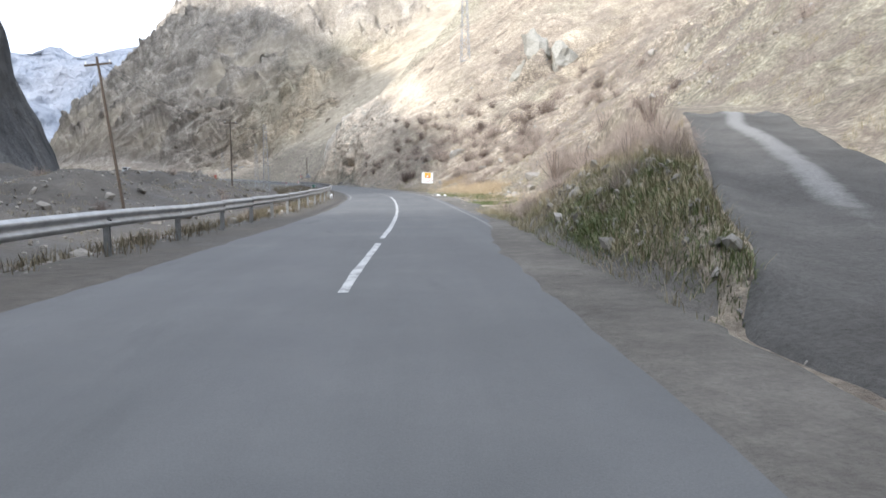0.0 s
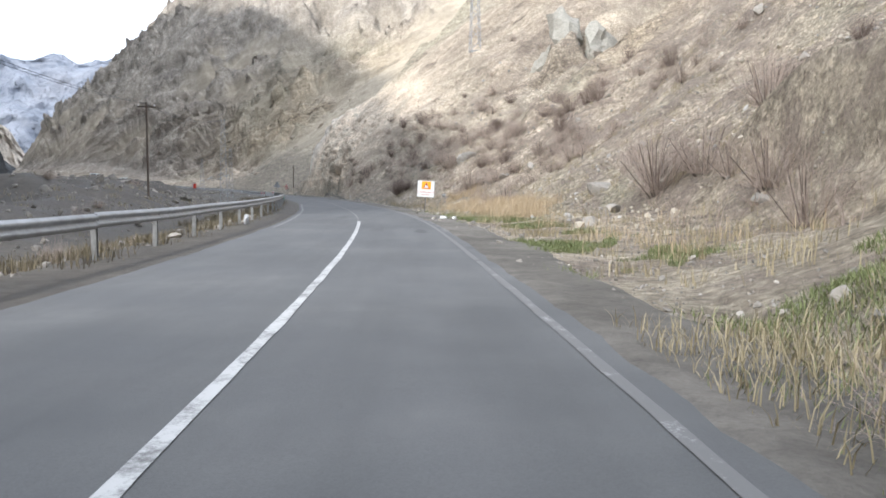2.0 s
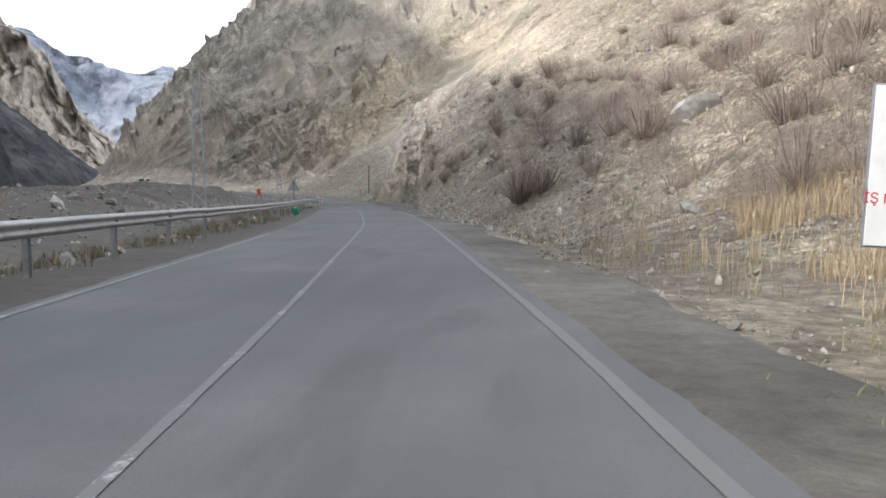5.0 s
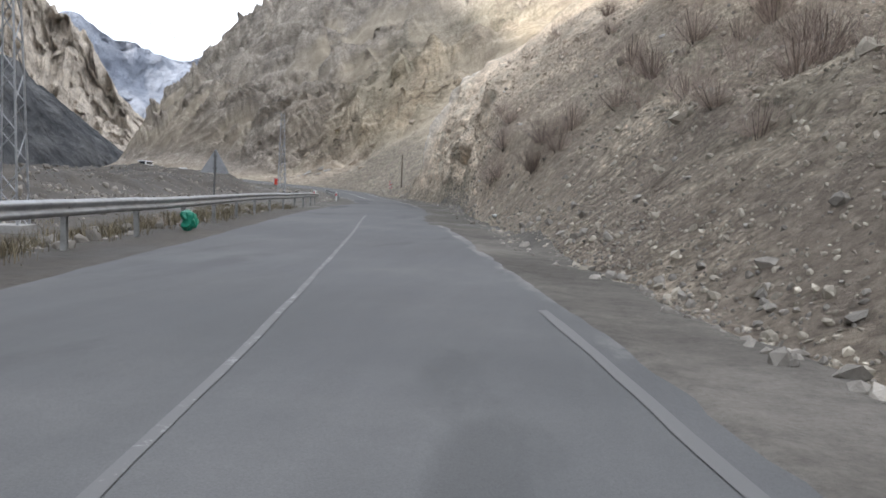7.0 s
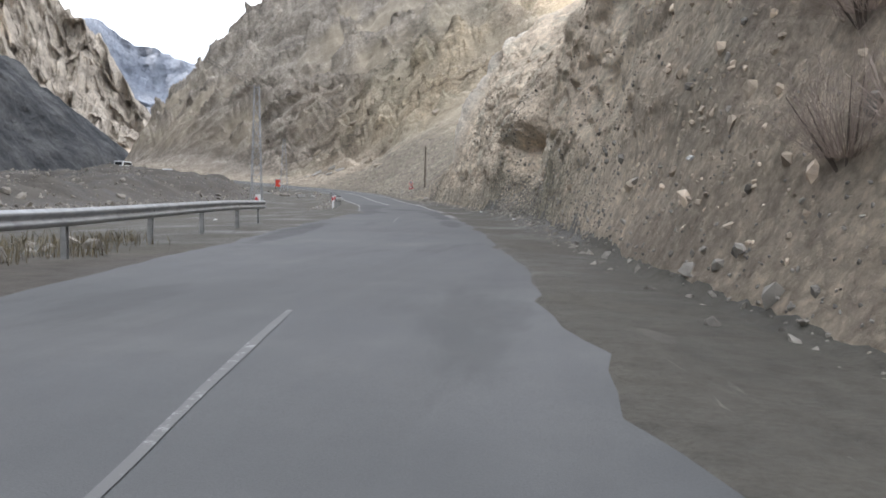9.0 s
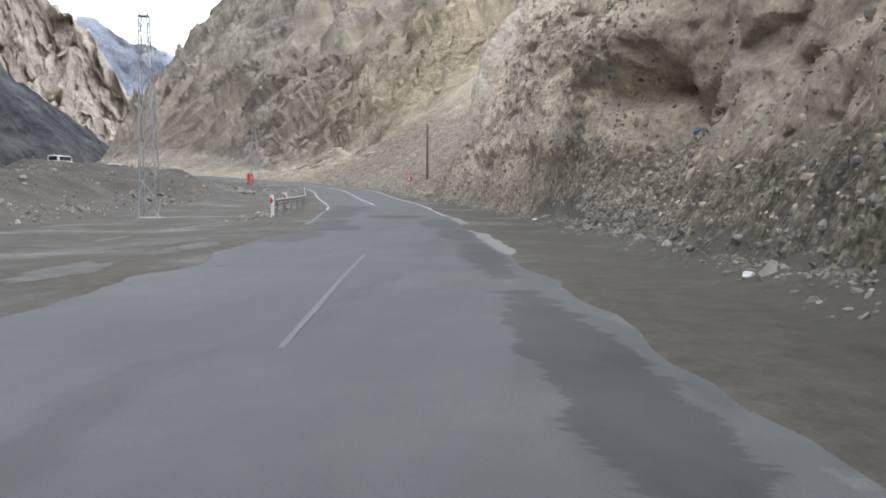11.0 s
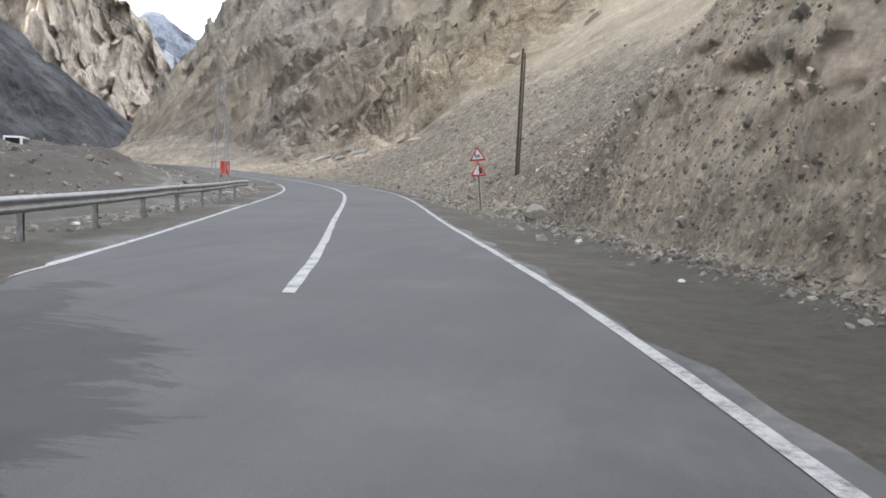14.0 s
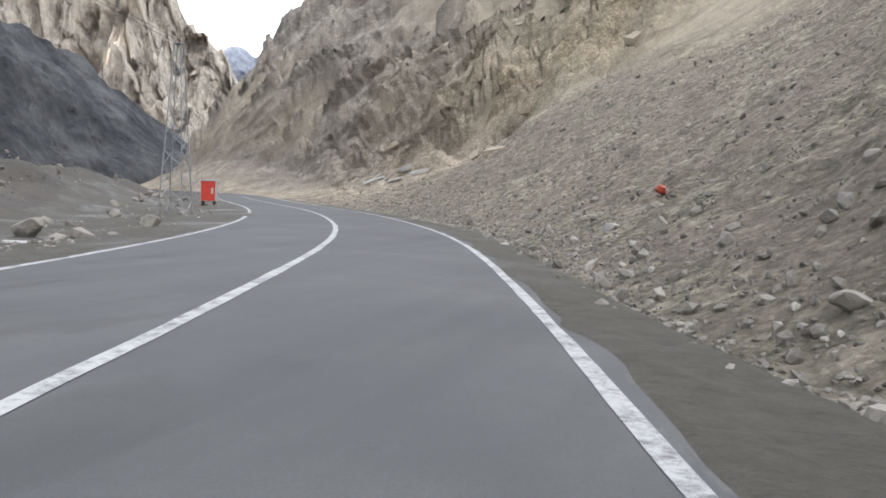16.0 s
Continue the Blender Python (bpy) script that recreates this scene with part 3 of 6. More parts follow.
def with_track(x, y, z):
    """Cuts the side track into the slope and heaps up the mound beside it."""
    cx = np.interp(y, _tr[:, 1], _tr[:, 0])
    off = x - cx
    on = on_track(x, y)
    toe = mound_toe(y)
    u = np.clip((x - toe) / np.maximum(cx - 1.6 - toe, 0.5), 0, 1)
    hump = np.interp(y, [6.8, 9.0, 14, 21, 27, 34], [0, 0.72, 0.80, 0.85, 0.6, 0])
    hump = hump * (1 + 0.25 * fbm(x * 0.7, y * 0.5, 2.0, 3))
    side = track_level(y) * u ** 1.1 + hump * np.sin(np.pi * np.clip(u, 0, 1)) ** 0.8 + 0.10 * fbm(x * 1.3, y * 1.3, 6.0, 3) * np.sin(np.pi * u)
    m = smooth(4.5, 8, y) * (1 - smooth(32, 46, y)) * (u > 0) * (off < 0)
    z = z * (1 - m) + (side - 0.05) * m
    return z * (1 - on) + (track_level(y) + 0.1 * fbm(x * 0.5, y * 0.3, 0, 2)) * on


def right_surface(sg, dg):
    x, y, z0 = at(sg, dg)
    h = right_height(sg, dg)
    z = with_track(x, y, h + z0)
    z = np.minimum(z, ridge_cap(x, y, sg, dg))
    # overhangs, ledges and pits pushed out of the cut face towards the road
    foot, e1, h1, e2, h2, ug, rock = table(RIGHT, np.interp(sg, S, CY))
    e = dg - foot
    cut = smooth(0.2, 1.2, e) * rock * (1 - smooth(12, 22, e))
    rise = 0.35 + 0.65 * smooth(1.0, 4.0, z)
    push = cut * rise * (0.35 * ridged(sg * 0.16, z * 0.20, 1.0, 3) + 0.16 * fbm(sg * 0.8, z * 0.9, dg * 0.8, 4, 0.62))
    push = push - cut * rise * (0.24 * smooth(0.30, 0.55, fbm(sg * 0.9, z * 1.3, 8.0, 3)) + 0.09 * smooth(0.25, 0.5, fbm(sg * 2.6, z * 3.2, 3.0, 2)))
    ys = np.interp(sg, S, CY)
    crack = np.interp(ys, [204, 212, 221], [2.0, 2.7, 3.8]) + 0.35 * fbm(sg * 0.5, 2.0, 0, 3)
    push = push - cut * 0.28 * np.exp(-((z - crack) / 0.30) ** 2) * smooth(203, 207, ys) * (1 - smooth(218, 223, ys)) * smooth(-0.3, 0.1, fbm(sg * 0.4, 5.0, 0, 2))
    push = push - cut * (1.2 + 0.7 * fbm(sg * 0.7, z * 1.1, 6.0, 3)) * np.exp(-((ys - 182.3) / 3.4) ** 4 - ((z - 3.9 - 0.12 * (ys - 182) - 0.5 * fbm(sg * 0.4, 9.0, 0, 3)) / 0.8) ** 2)
    push = push + cut * 0.9 * np.exp(-((ys - 185) / 3.5) ** 2 - ((z - 6.4) / 1.2) ** 2)
    push = push + 1.1 * np.exp(-((ys - 216.6 - 0.12 * (e - 5)) / 0.8) ** 2) * smooth(0.8, 2.5, e) * (1 - smooth(9.5, 13, e))
    # ledges of tilted beds on the far crag
    strata = z + 0.55 * sg
    push = push + bare_rock(sg, dg, ys, e) * smooth(300, 325, ys) * 1.25 * (ridged(strata * 0.16 + 0.3 * fbm(sg * 0.05, z * 0.05, 4.0, 2), sg * 0.03, 5.0, 4, 0.62) - 0.5)
    tx, ty = np.interp(sg, S, TX), np.interp(sg, S, TY)
    return x - ty * push, y + tx * push, z, h, cut


def build_right():
    y_end = S[-1] - 5
    s = np.concatenate([np.arange(-35, 112, 0.5), np.arange(112, 150, 0.34), np.arange(150, 236, 0.27), np.arange(236, 330, 0.5), np.arange(330, 500, 0.8), np.arange(500, y_end, 3.0)])
    # the lower face is cut into steps of even length, so that steep rock keeps its detail
    foot, e1, h1, e2, h2, ug, rock = (v[:, None] for v in table(RIGHT, np.interp(s, S, CY)))
    foot = foot_line(s, np.interp(s, S, CY), foot[:, 0])[:, None]
    k = np.linspace(0, 1, 500)[None, :]
    dd = 2.4 + (foot + e2 + 7 - 2.4) * k
    e = dd - foot
    hh = h1 * np.clip(e / e1, 0, 1) + (h2 - h1) * np.clip((e - e1) / (e2 - e1), 0, 1) + ug * np.clip(e - e2, 0, None)
    arc = np.concatenate([np.zeros((len(s), 1)), np.cumsum(np.hypot(np.diff(dd, axis=1), np.diff(hh, axis=1)), 1)], 1)
    q = np.linspace(0, 1, 150)
    near = np.stack([np.interp(q * a[-1], a, b) for a, b in zip(arc, dd)])
    far = np.concatenate([np.arange(0.5, 40, 0.5), np.arange(40, 130, 0.9), np.arange(130, 400, 6)])
    dg = np.concatenate([near, near[:, -1:] + far[None, :]], 1)
    sg = np.repeat(s[:, None], dg.shape[1], 1)
    x, y, z, h, cut = right_surface(sg, dg)
    ob = mesh_ob("hillside_ground", np.stack([x, y, z], -1).reshape(-1, 3), grid_faces(len(s), dg.shape[1]), M_HILL)
    yy = np.interp(sg, S, CY)
    e = dg - table(RIGHT, yy)[0]
    soft = fbm(sg * 0.05, dg * 0.05, 8, 4)
    oc = smooth(216, 226, yy) * (1 - smooth(300, 350, yy)) * smooth(9, 20, h + 4 * soft) * (1 - smooth(45, 70, h)) * 0.75
    oc = oc + np.exp(-((x - 27) / 6) ** 2 - ((y - 120) / 8) ** 2)
    oc = oc + np.exp(-((yy - 325) / 38) ** 2) * smooth(8, 16, h) * (1 - smooth(40, 60, h)) * 0.6
    craggy = smooth(335, 375, yy) * smooth(6, 25, dg) + smooth(55, 90, h) * smooth(270, 330, yy)
    lower = smooth(220, 230, yy) * (1 - smooth(285, 320, yy)) * (1 - smooth(9, 19, h + 2.5 * soft))
    heap = np.exp(-((yy - 182) / 5) ** 2) * (1 - smooth(2.2, 3.2, h)) * (e > -0.5) + smooth(150, 165, yy) * (1 - smooth(186, 194, yy)) * (1 - smooth(0.7, 1.3, e)) + 0.6 * smooth(186, 194, yy) * (1 - smooth(215, 225, yy)) * (1 - smooth(0.5, 1.2, e))
    stony = smooth(45, 60, yy) * (1 - smooth(135, 146, yy)) * smooth(-0.5, 0.3, soft) + 0.45 * lower + heap
    scrub = (1 - smooth(146, 154, yy)) * (0.80 - 0.30 * smooth(92, 104, yy)) + 0.5 * smooth(345, 365, yy) * (1 - smooth(30, 50, h)) + 0.08 * smooth(150, 165, yy) * (1 - smooth(225, 240, yy)) + 0.55 * lower
    rib = np.exp(-((yy - 216.6 - 0.12 * (e - 5)) / 1.0) ** 2) * smooth(1.2, 3.0, e) * (1 - smooth(9.5, 13, e))
    heap = np.clip(heap, 0, 1)
    up = 0.3 * dg + 0.7 * z
    rock = table(RIGHT, yy)[6]
    cl = np.clip(1.2 * rock * smooth(-0.4, 0.3, e) * (1 - smooth(12, 22, e)), 0, 1)
    soil = smooth(222, 240, yy) * smooth(8, 17, h + 3 * soft) * (1 - bare_rock(sg, dg, yy, e)) + 0.55 * smooth(126, 134, yy) * (1 - smooth(142, 150, yy)) * smooth(-0.4, 0.2, soft)
    for key, val in (("scree_tint", lower + 0.8 * heap), ("bed", sg * 0.55 + up * 0.84), ("dip", sg * 0.84 - up * 0.55), ("cliff", cl * (1 - heap)), ("ochre", oc * (0.8 + 0.7 * fbm(sg * 0.1, dg * 0.1, 0, 4))), ("grey", craggy),
                     ("stony", stony * (1 - 0.8 * soil)), ("soil", soil), ("scrub", scrub), ("rib", rib)):
        a = ob.data.attributes.new(key, "FLOAT", "POINT")
        a.data.foreach_set("value", (val if key in ("bed", "dip") else np.clip(val, 0, 1)).astype(np.float32).ravel())
    return tagged(ob, "steep dry rocky hillside with scree and sparse scrub", "hillside", kind="structure")


def left_height(s, d):
    """Height over the road's level left of the road; d is counted to the left."""
    y = np.interp(s, S, CY)
    drop = np.interp(y, [-70, 20, 90, 135, 150, 200, 240, 270, 420], [-0.9, -0.9, -0.8, -0.5, -0.10, -0.12, -0.3, -0.4, -1.0])
    h = -0.045 - 0.02 * smooth(3.0, 4.0, d) + drop * smooth(5.0, 9.0, d)
    h = h + smooth(6, 12, d) * 0.16 * fbm(s * 0.15, d * 0.15, 2, 4)
    # rubble banks thrown up along the river
    near = np.interp(y, [-70, 0, 40, 80, 120, 138, 148, 152], [1.6, 1.8, 2.9, 3.4, 3.0, 1.6, 0.2, 0])
    h = h + near * smooth(9, 24, d) * (1 - 0.5 * smooth(40, 70, d)) * (0.8 + 0.45 * fbm(s * 0.07, d * 0.09, 4, 4))
    bank = np.interp(y, [150, 165, 200, 240, 262, 300, 360, 400], [0.2, 2.0, 2.2, 2.3, 2.5, 3.0, 2.0, 1.0])
    lo = np.interp(y, [150, 165, 190, 240, 262, 300], [16, 22, 30, 27, 16, 9])
    h = h + bank * smooth(lo, lo + 9, d) * (1 - 0.6 * smooth(lo + 25, lo + 60, d)) * (0.75 + 0.5 * fbm(s * 0.09, d * 0.11, 7, 4)) * smooth(149, 160, y)
    h = h + 0.5 * np.exp(-((y - 294) / 9) ** 2 - ((d - 30) / 9) ** 2)
    h = h + smooth(14, 24, d) * 0.35 * ridged(s * 0.3, d * 0.3, 3, 3) * smooth(0.1, 0.5, h)
    return h


def build_left():
    s = np.concatenate([np.arange(-35, 300, 0.8), np.arange(300, S[-1] - 5, 3.0)])
    d = np.concatenate([np.arange(2.5, 22, 0.45), np.arange(22, 60, 1.3), np.arange(60, 200, 5)])
    # the bend's inner side is kept from folding over
    sg, dg = np.meshgrid(s, d, indexing="ij")
    x, y, z = at(sg, -dg)
    z = z + left_height(sg, dg)
    z = z - smooth(100, 200, dg) * (z + 1.2)
    ob = mesh_ob("valley_ground", np.stack([x, y, z], -1).reshape(-1, 3), grid_faces(len(s), len(d))[:, ::-1], M_VALLEY)
    return tagged(ob, "flat grey gravel and mud valley floor", "valley floor", kind="structure")


build_right()
build_left()


def strip(name, s0, s1, d0, d1, lift, material, step=0.5, ragged=0.0, cols=2, wave=0.9):
    s = np.arange(s0, s1, step)
    k = np.linspace(0, 1, cols)
    a = d0 + ragged * fbm(s * wave, 1.3 + d0, 0, 4)
    b = d1 + ragged * fbm(s * wave, 7.7 + d1, 0, 4)
    dg = a[:, None] * (1 - k) + b[:, None] * k
    sg = np.repeat(s[:, None], cols, 1)
    x, y, z = at(sg, wide(sg, dg))
    v = np.stack([x, y, z + lift], -1).reshape(-1, 3)
    return mesh_ob(name, v, grid_faces(len(s), cols)[:, ::-1], material)


_road = strip("road", -60, S[-1] - 6, -3.35, 3.2, 0.0, M_ASPHALT, 0.4, 0.10, 27)
_v = np.array([v.co[:] for v in _road.data.vertices])
_wy, _wd = _v[:, 1], _v[:, 0] - np.interp(_v[:, 1], CY, CX)
_wet = np.zeros(len(_v))
# seeping water: along the road, across it, half length, half width
for _a, _b, _l, _w in ((209.5, -1.8, 3.0, 1.9), (204.5, -1.7, 2.8, 1.6), (199, -2.4, 5, 1.3), (196.5, 0.6, 2.6, 1.8), (190, -2.4, 4, 0.9), (189.5, 2.2, 4.5, 0.9), (183, 2.4, 4, 0.7), (186, -1.9, 2.2, 1.2), (181, -2.6, 3, 1.0), (175, 2.5, 5, 0.5), (165, 2.5, 5, 0.5),
                       (53, 2.2, 1.2, 0.25), (211.5, -2.6, 3, 0.8), (155, -2.7, 8, 0.5)):
    _wet = np.maximum(_wet, np.exp(-((_wy - _a) / _l) ** 2 - ((_wd - _b) / _w) ** 2))
_at = _road.data.attributes.new("wet", "FLOAT", "POINT")
_at.data.foreach_set("value", _wet.astype(np.float32))
_side = np.abs(_wd / np.where(_wd > 0, np.interp(_wy, [0, 150, 200, 245, 300], [2.84, 2.84, 3.15, 3.75, 3.7]) / 2.84, 1.0))
_amount = np.interp(_wy, [15, 40, 50, 70, 80, 90, 128, 140, 150, 172, 178, 192, 200, 214, 236, 262], [0.2, 0.3, 0.8, 0.9, 0.5, 0.5, 0.9, 0.8, 0.7, 0.8, 1.3, 1.2, 0.6, 0.8, 0.8, 0.3])
_dust = np.where(_wd > 0, smooth(3.1 - 0.75 * _amount, 3.15, _side) * _amount, 0.7 * smooth(2.7, 3.3, -_wd) * smooth(150, 165, _wy) * (1 - smooth(192, 205, _wy)))
_at = _road.data.attributes.new("dust", "FLOAT", "POINT")
_at.data.foreach_set("value", np.clip(_dust, 0, 1).astype(np.float32))
tagged(_road, "worn grey asphalt two-lane road", "road", kind="structure")


def dirt_sheet(name, s0, s1, d0, d1, material, label, side=1, lift=0.056, bite=0.0, to_foot=False):
    s = np.arange(s0, s1, 0.6)
    n = int((d1 - d0) / 0.3) + 2
    k = np.linspace(0, 1, n)
    edge0 = d0 - 2.84 + lane_right(s) if side > 0 else d0 - 3.06 + lane_left(s)
    edge0 = edge0 + 0.20 * fbm(s * 0.8, 4.4, 0, 4) - 0.9 * bite * smooth(0.25, 0.8, fbm(s * 0.16, 2.4 + d0, 0, 3))
    edge0 = np.maximum(edge0, (d0 - 2.84 + lane_right(s) - 0.1 if side > 0 else edge0 - 9) - 9 * (1 - smooth(206, 213, np.interp(s, S, CY))))
    edge0 = np.minimum(edge0, (lane_right(s) / 2.84 * 3.2 if side > 0 else lane_left(s) / 3.06 * 3.35) - 0.2)
    if side > 0:
        edge0 = edge0 - 0.75 * (1 - smooth(15, 27, np.interp(s, S, CY)))
    edge1 = d1 + 0.35 * fbm(s * 0.3, 9.4, 0, 4)
    if side > 0:
        edge1 = edge1 - 1.3 * (1 - smooth(8, 13, np.interp(s, S, CY)))
    if side > 0:
        yf = np.interp(s, S, CY)
        edge1 = np.where((yf > 6) & (yf < 36), np.minimum(edge1, mound_toe(yf) + 1.25), edge1)
    if to_foot:
        edge1 = foot_line(s, yf, table(RIGHT, yf)[0]) + 0.25 - 0.4 * smooth(190, 196, yf)
    dg = edge0[:, None] * (1 - k) + edge1[:, None] * k
    sg = np.repeat(s[:, None], n, 1)
    x, y, z = at(sg, dg * side)
    h = right_height(sg, dg) if side > 0 else left_height(sg, dg)
    rim = np.where(side > 0, lane_right(sg) / 2.84 * 3.2, lane_left(sg) / 3.06 * 3.35) + 0.3
    z0 = z
    z = z + h
    if side > 0:
        z = with_track(x, y, z)
    z = np.where(dg < rim, np.maximum(z, z0 + 0.014 - lift), z)
    z = z - 0.035 * (k < 0.001)[None, :]
    z = z + lift - (lift + 0.02) * smooth(0.8, 1.0, k)[None, :] - (lift + 0.03) * (1 - smooth(s0, s0 + 2.5, sg) * (1 - smooth(s1 - 2.5, s1, sg))) + 0.004 * fbm(sg * 1.5, dg * 1.5, 0, 3)
    f = grid_faces(len(s), n)
    ob = mesh_ob(name, np.stack([x, y, z], -1).reshape(-1, 3), f if side > 0 else f[:, ::-1], material)
    return tagged(ob, label, "verge", kind="structure")


dirt_sheet("verge_right", -30, s_of_y(141), 3.05, 4.9, M_VERGE, "gravelly dirt verge beside the asphalt")
dirt_sheet("verge_mud", s_of_y(129), s_of_y(300), 2.95, 6.9, M_MUD, "damp dark mud shoulder under the cliff", bite=0.45, to_foot=True, lift=0.060)
dirt_sheet("verge_left", -30, s_of_y(153), 3.3, 6.0, M_VALLEY, "gravelly dirt verge under the guardrail", side=-1)
dirt_sheet("verge_left_mud", s_of_y(144), s_of_y(330), 3.05, 16.0, M_MUD, "damp muddy lay-by beside the road", side=-1, bite=0.6, lift=0.060)


def lines():
    for a, b, m, w in ((9.0, 16.3, M_PAINT, 0.065), (17.6, 61, M_PAINT, 0.065), (62.5, 140, M_PAINT_WORN, 0.04), (165, 175, M_PAINT_FAINT, 0.032), (214.6, 330, M_PAINT, 0.07)):
        tagged(strip("road_marking", s_of_y(a), s_of_y(b), -w, w, 0.008, m, 0.4, 0.012), "white painted centre line on the asphalt", "road marking", kind="structure")
    for a, b, m in ((17, 42, M_PAINT_WORN), (42, 112, M_PAINT_FAINT), (196, 330, M_PAINT)):
        tagged(strip("road_marking", s_of_y(a), s_of_y(b), 2.78, 2.90, 0.008, m, 0.4, 0.012), "white painted edge line on the asphalt", "road marking", kind="structure")
    for a, b, m in ((55, 100, M_PAINT_WORN), (188, 206, M_PAINT_WORN), (206, 330, M_PAINT)):
        tagged(strip("road_marking", s_of_y(a), s_of_y(b), -3.12, -3.0, 0.008, m, 0.4, 0.012), "white painted edge line on the asphalt", "road marking", kind="structure")


lines()



M_CRUST = soil_material("dried_mud_crust", (0.10, 0.096, 0.088), (0.135, 0.13, 0.12), (0.18, 0.173, 0.16))


def patch(y, d, length, width, material, seed, label, lift=0.006, turn=0.0):
    """A ragged flat stain lying on the road."""
    n = 140
    a = np.linspace(0, 2 * np.pi, n, endpoint=False)
    r = np.clip(1 + 0.40 * fbm(np.cos(a) * 1.1 + seed, np.sin(a) * 1.1, seed, 3, 0.6) + 0.10 * fbm(np.cos(a) * 9, np.sin(a) * 9, seed, 3, 0.7), 0.4, 1.6)
    u, v = np.cos(a) * r * length / 2, np.sin(a) * r * width / 2
    ring = [(u * k, v * k) for k in (0.0, 0.5, 1.0)]
    s0 = s_of_y(y)
    V = []
    for uu, vv in ring:
        ss, dd = s0 + uu * math.cos(turn) - vv * math.sin(turn), d + uu * math.sin(turn) + vv * math.cos(turn)
        x, yy, z = at(ss, dd)
        off = np.where(dd < -3.9, left_height(ss, np.maximum(-dd, 0.1)) + 0.02, 0.0)
        V.append(np.stack([x, yy, z + lift + off], -1))
    f = []
    for k in range(2):
        for i in range(n):
            j = (i + 1) % n
            f.append((k * n + i, (k + 1) * n + i, (k + 1) * n + j, k * n + j))
    ob = mesh_ob("road_stain", np.vstack(V), f, material)
    return tagged(ob, label, "road stain", kind="structure")


for y, d, l, w, k in ((172, -4.8, 4, 0.5, 31), (177, -4.4, 5, 0.35, 38), (180, -5.6, 4, 0.4, 32), (186, -4.5, 4, 0.35, 33), (166, -6.2, 3, 0.5, 34), (190, -6.6, 3, 0.4, 35), (160, -5.4, 4, 0.5, 36), (169, -7.6, 3, 0.5, 39), (183, -8.5, 3, 0.3, 37)):
    patch(y, d, l * 0.9, w * 2.4, M_CRUST, k * 2.3, "pale dried mud crust beside the road", lift=0.047)

# the side track's gravel
_k = np.linspace(-1.9, 1.9, 26)
_tt = np.gradient(_tr, axis=0)
_tt /= np.linalg.norm(_tt, axis=1)[:, None]
_w = 1 + 0.7 * (1 - smooth(3, 9, _tr[:, 1:]))
_x = _tr[:, :1] + _tt[:, 1:] * _k * _w
_y = _tr[:, 1:] - _tt[:, :1] * _k * _w
_s2 = np.interp(_y, CY, S)
_d2 = _x - np.interp(_y, CY, CX)
_z = with_track(_x, _y, right_height(_s2, _d2) + road_z(_s2)) + 0.07 + 0.05 * np.cos(_k * 3.2)[None, :] - 0.15 * (np.abs(_k) > 1.8) + 0.02 * fbm(_x * 0.8, _y * 0.8, 0, 3) - 0.5 * (1 - smooth(3.2, 3.8, _d2)) - 0.8 * smooth(33, 40, _y) - 0.6 * smooth(50, 57, _y)
_ob = mesh_ob("side_track", np.stack([_x, _y, _z], -1).reshape(-1, 3), grid_faces(len(_tr), 26)[:, ::-1], M_TRACK)
_cr = np.exp(-((_k[None, :] + 0.1 + 0.25 * fbm(_tr[:, 1:] * 0.12, 2.0, 0, 3)) / 0.42) ** 2) * smooth(7, 14, _tr[:, 1:])
_at = _ob.data.attributes.new("washed", "FLOAT", "POINT")
_at.data.foreach_set("value", _cr.astype(np.float32).ravel())
tagged(_ob, "rutted gravel track climbing the slope", "track", kind="structure")


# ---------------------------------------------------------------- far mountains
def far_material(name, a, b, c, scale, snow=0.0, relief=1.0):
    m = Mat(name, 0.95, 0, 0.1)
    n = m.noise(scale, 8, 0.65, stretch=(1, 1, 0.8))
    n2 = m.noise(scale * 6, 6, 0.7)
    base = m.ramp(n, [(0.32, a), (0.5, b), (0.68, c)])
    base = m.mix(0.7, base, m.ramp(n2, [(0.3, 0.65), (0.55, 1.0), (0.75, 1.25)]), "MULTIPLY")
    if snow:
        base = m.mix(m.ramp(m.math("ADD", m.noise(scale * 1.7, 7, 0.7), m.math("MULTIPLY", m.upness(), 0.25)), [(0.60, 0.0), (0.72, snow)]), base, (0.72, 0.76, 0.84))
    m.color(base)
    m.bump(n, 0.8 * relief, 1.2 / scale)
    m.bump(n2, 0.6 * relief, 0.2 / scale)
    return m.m


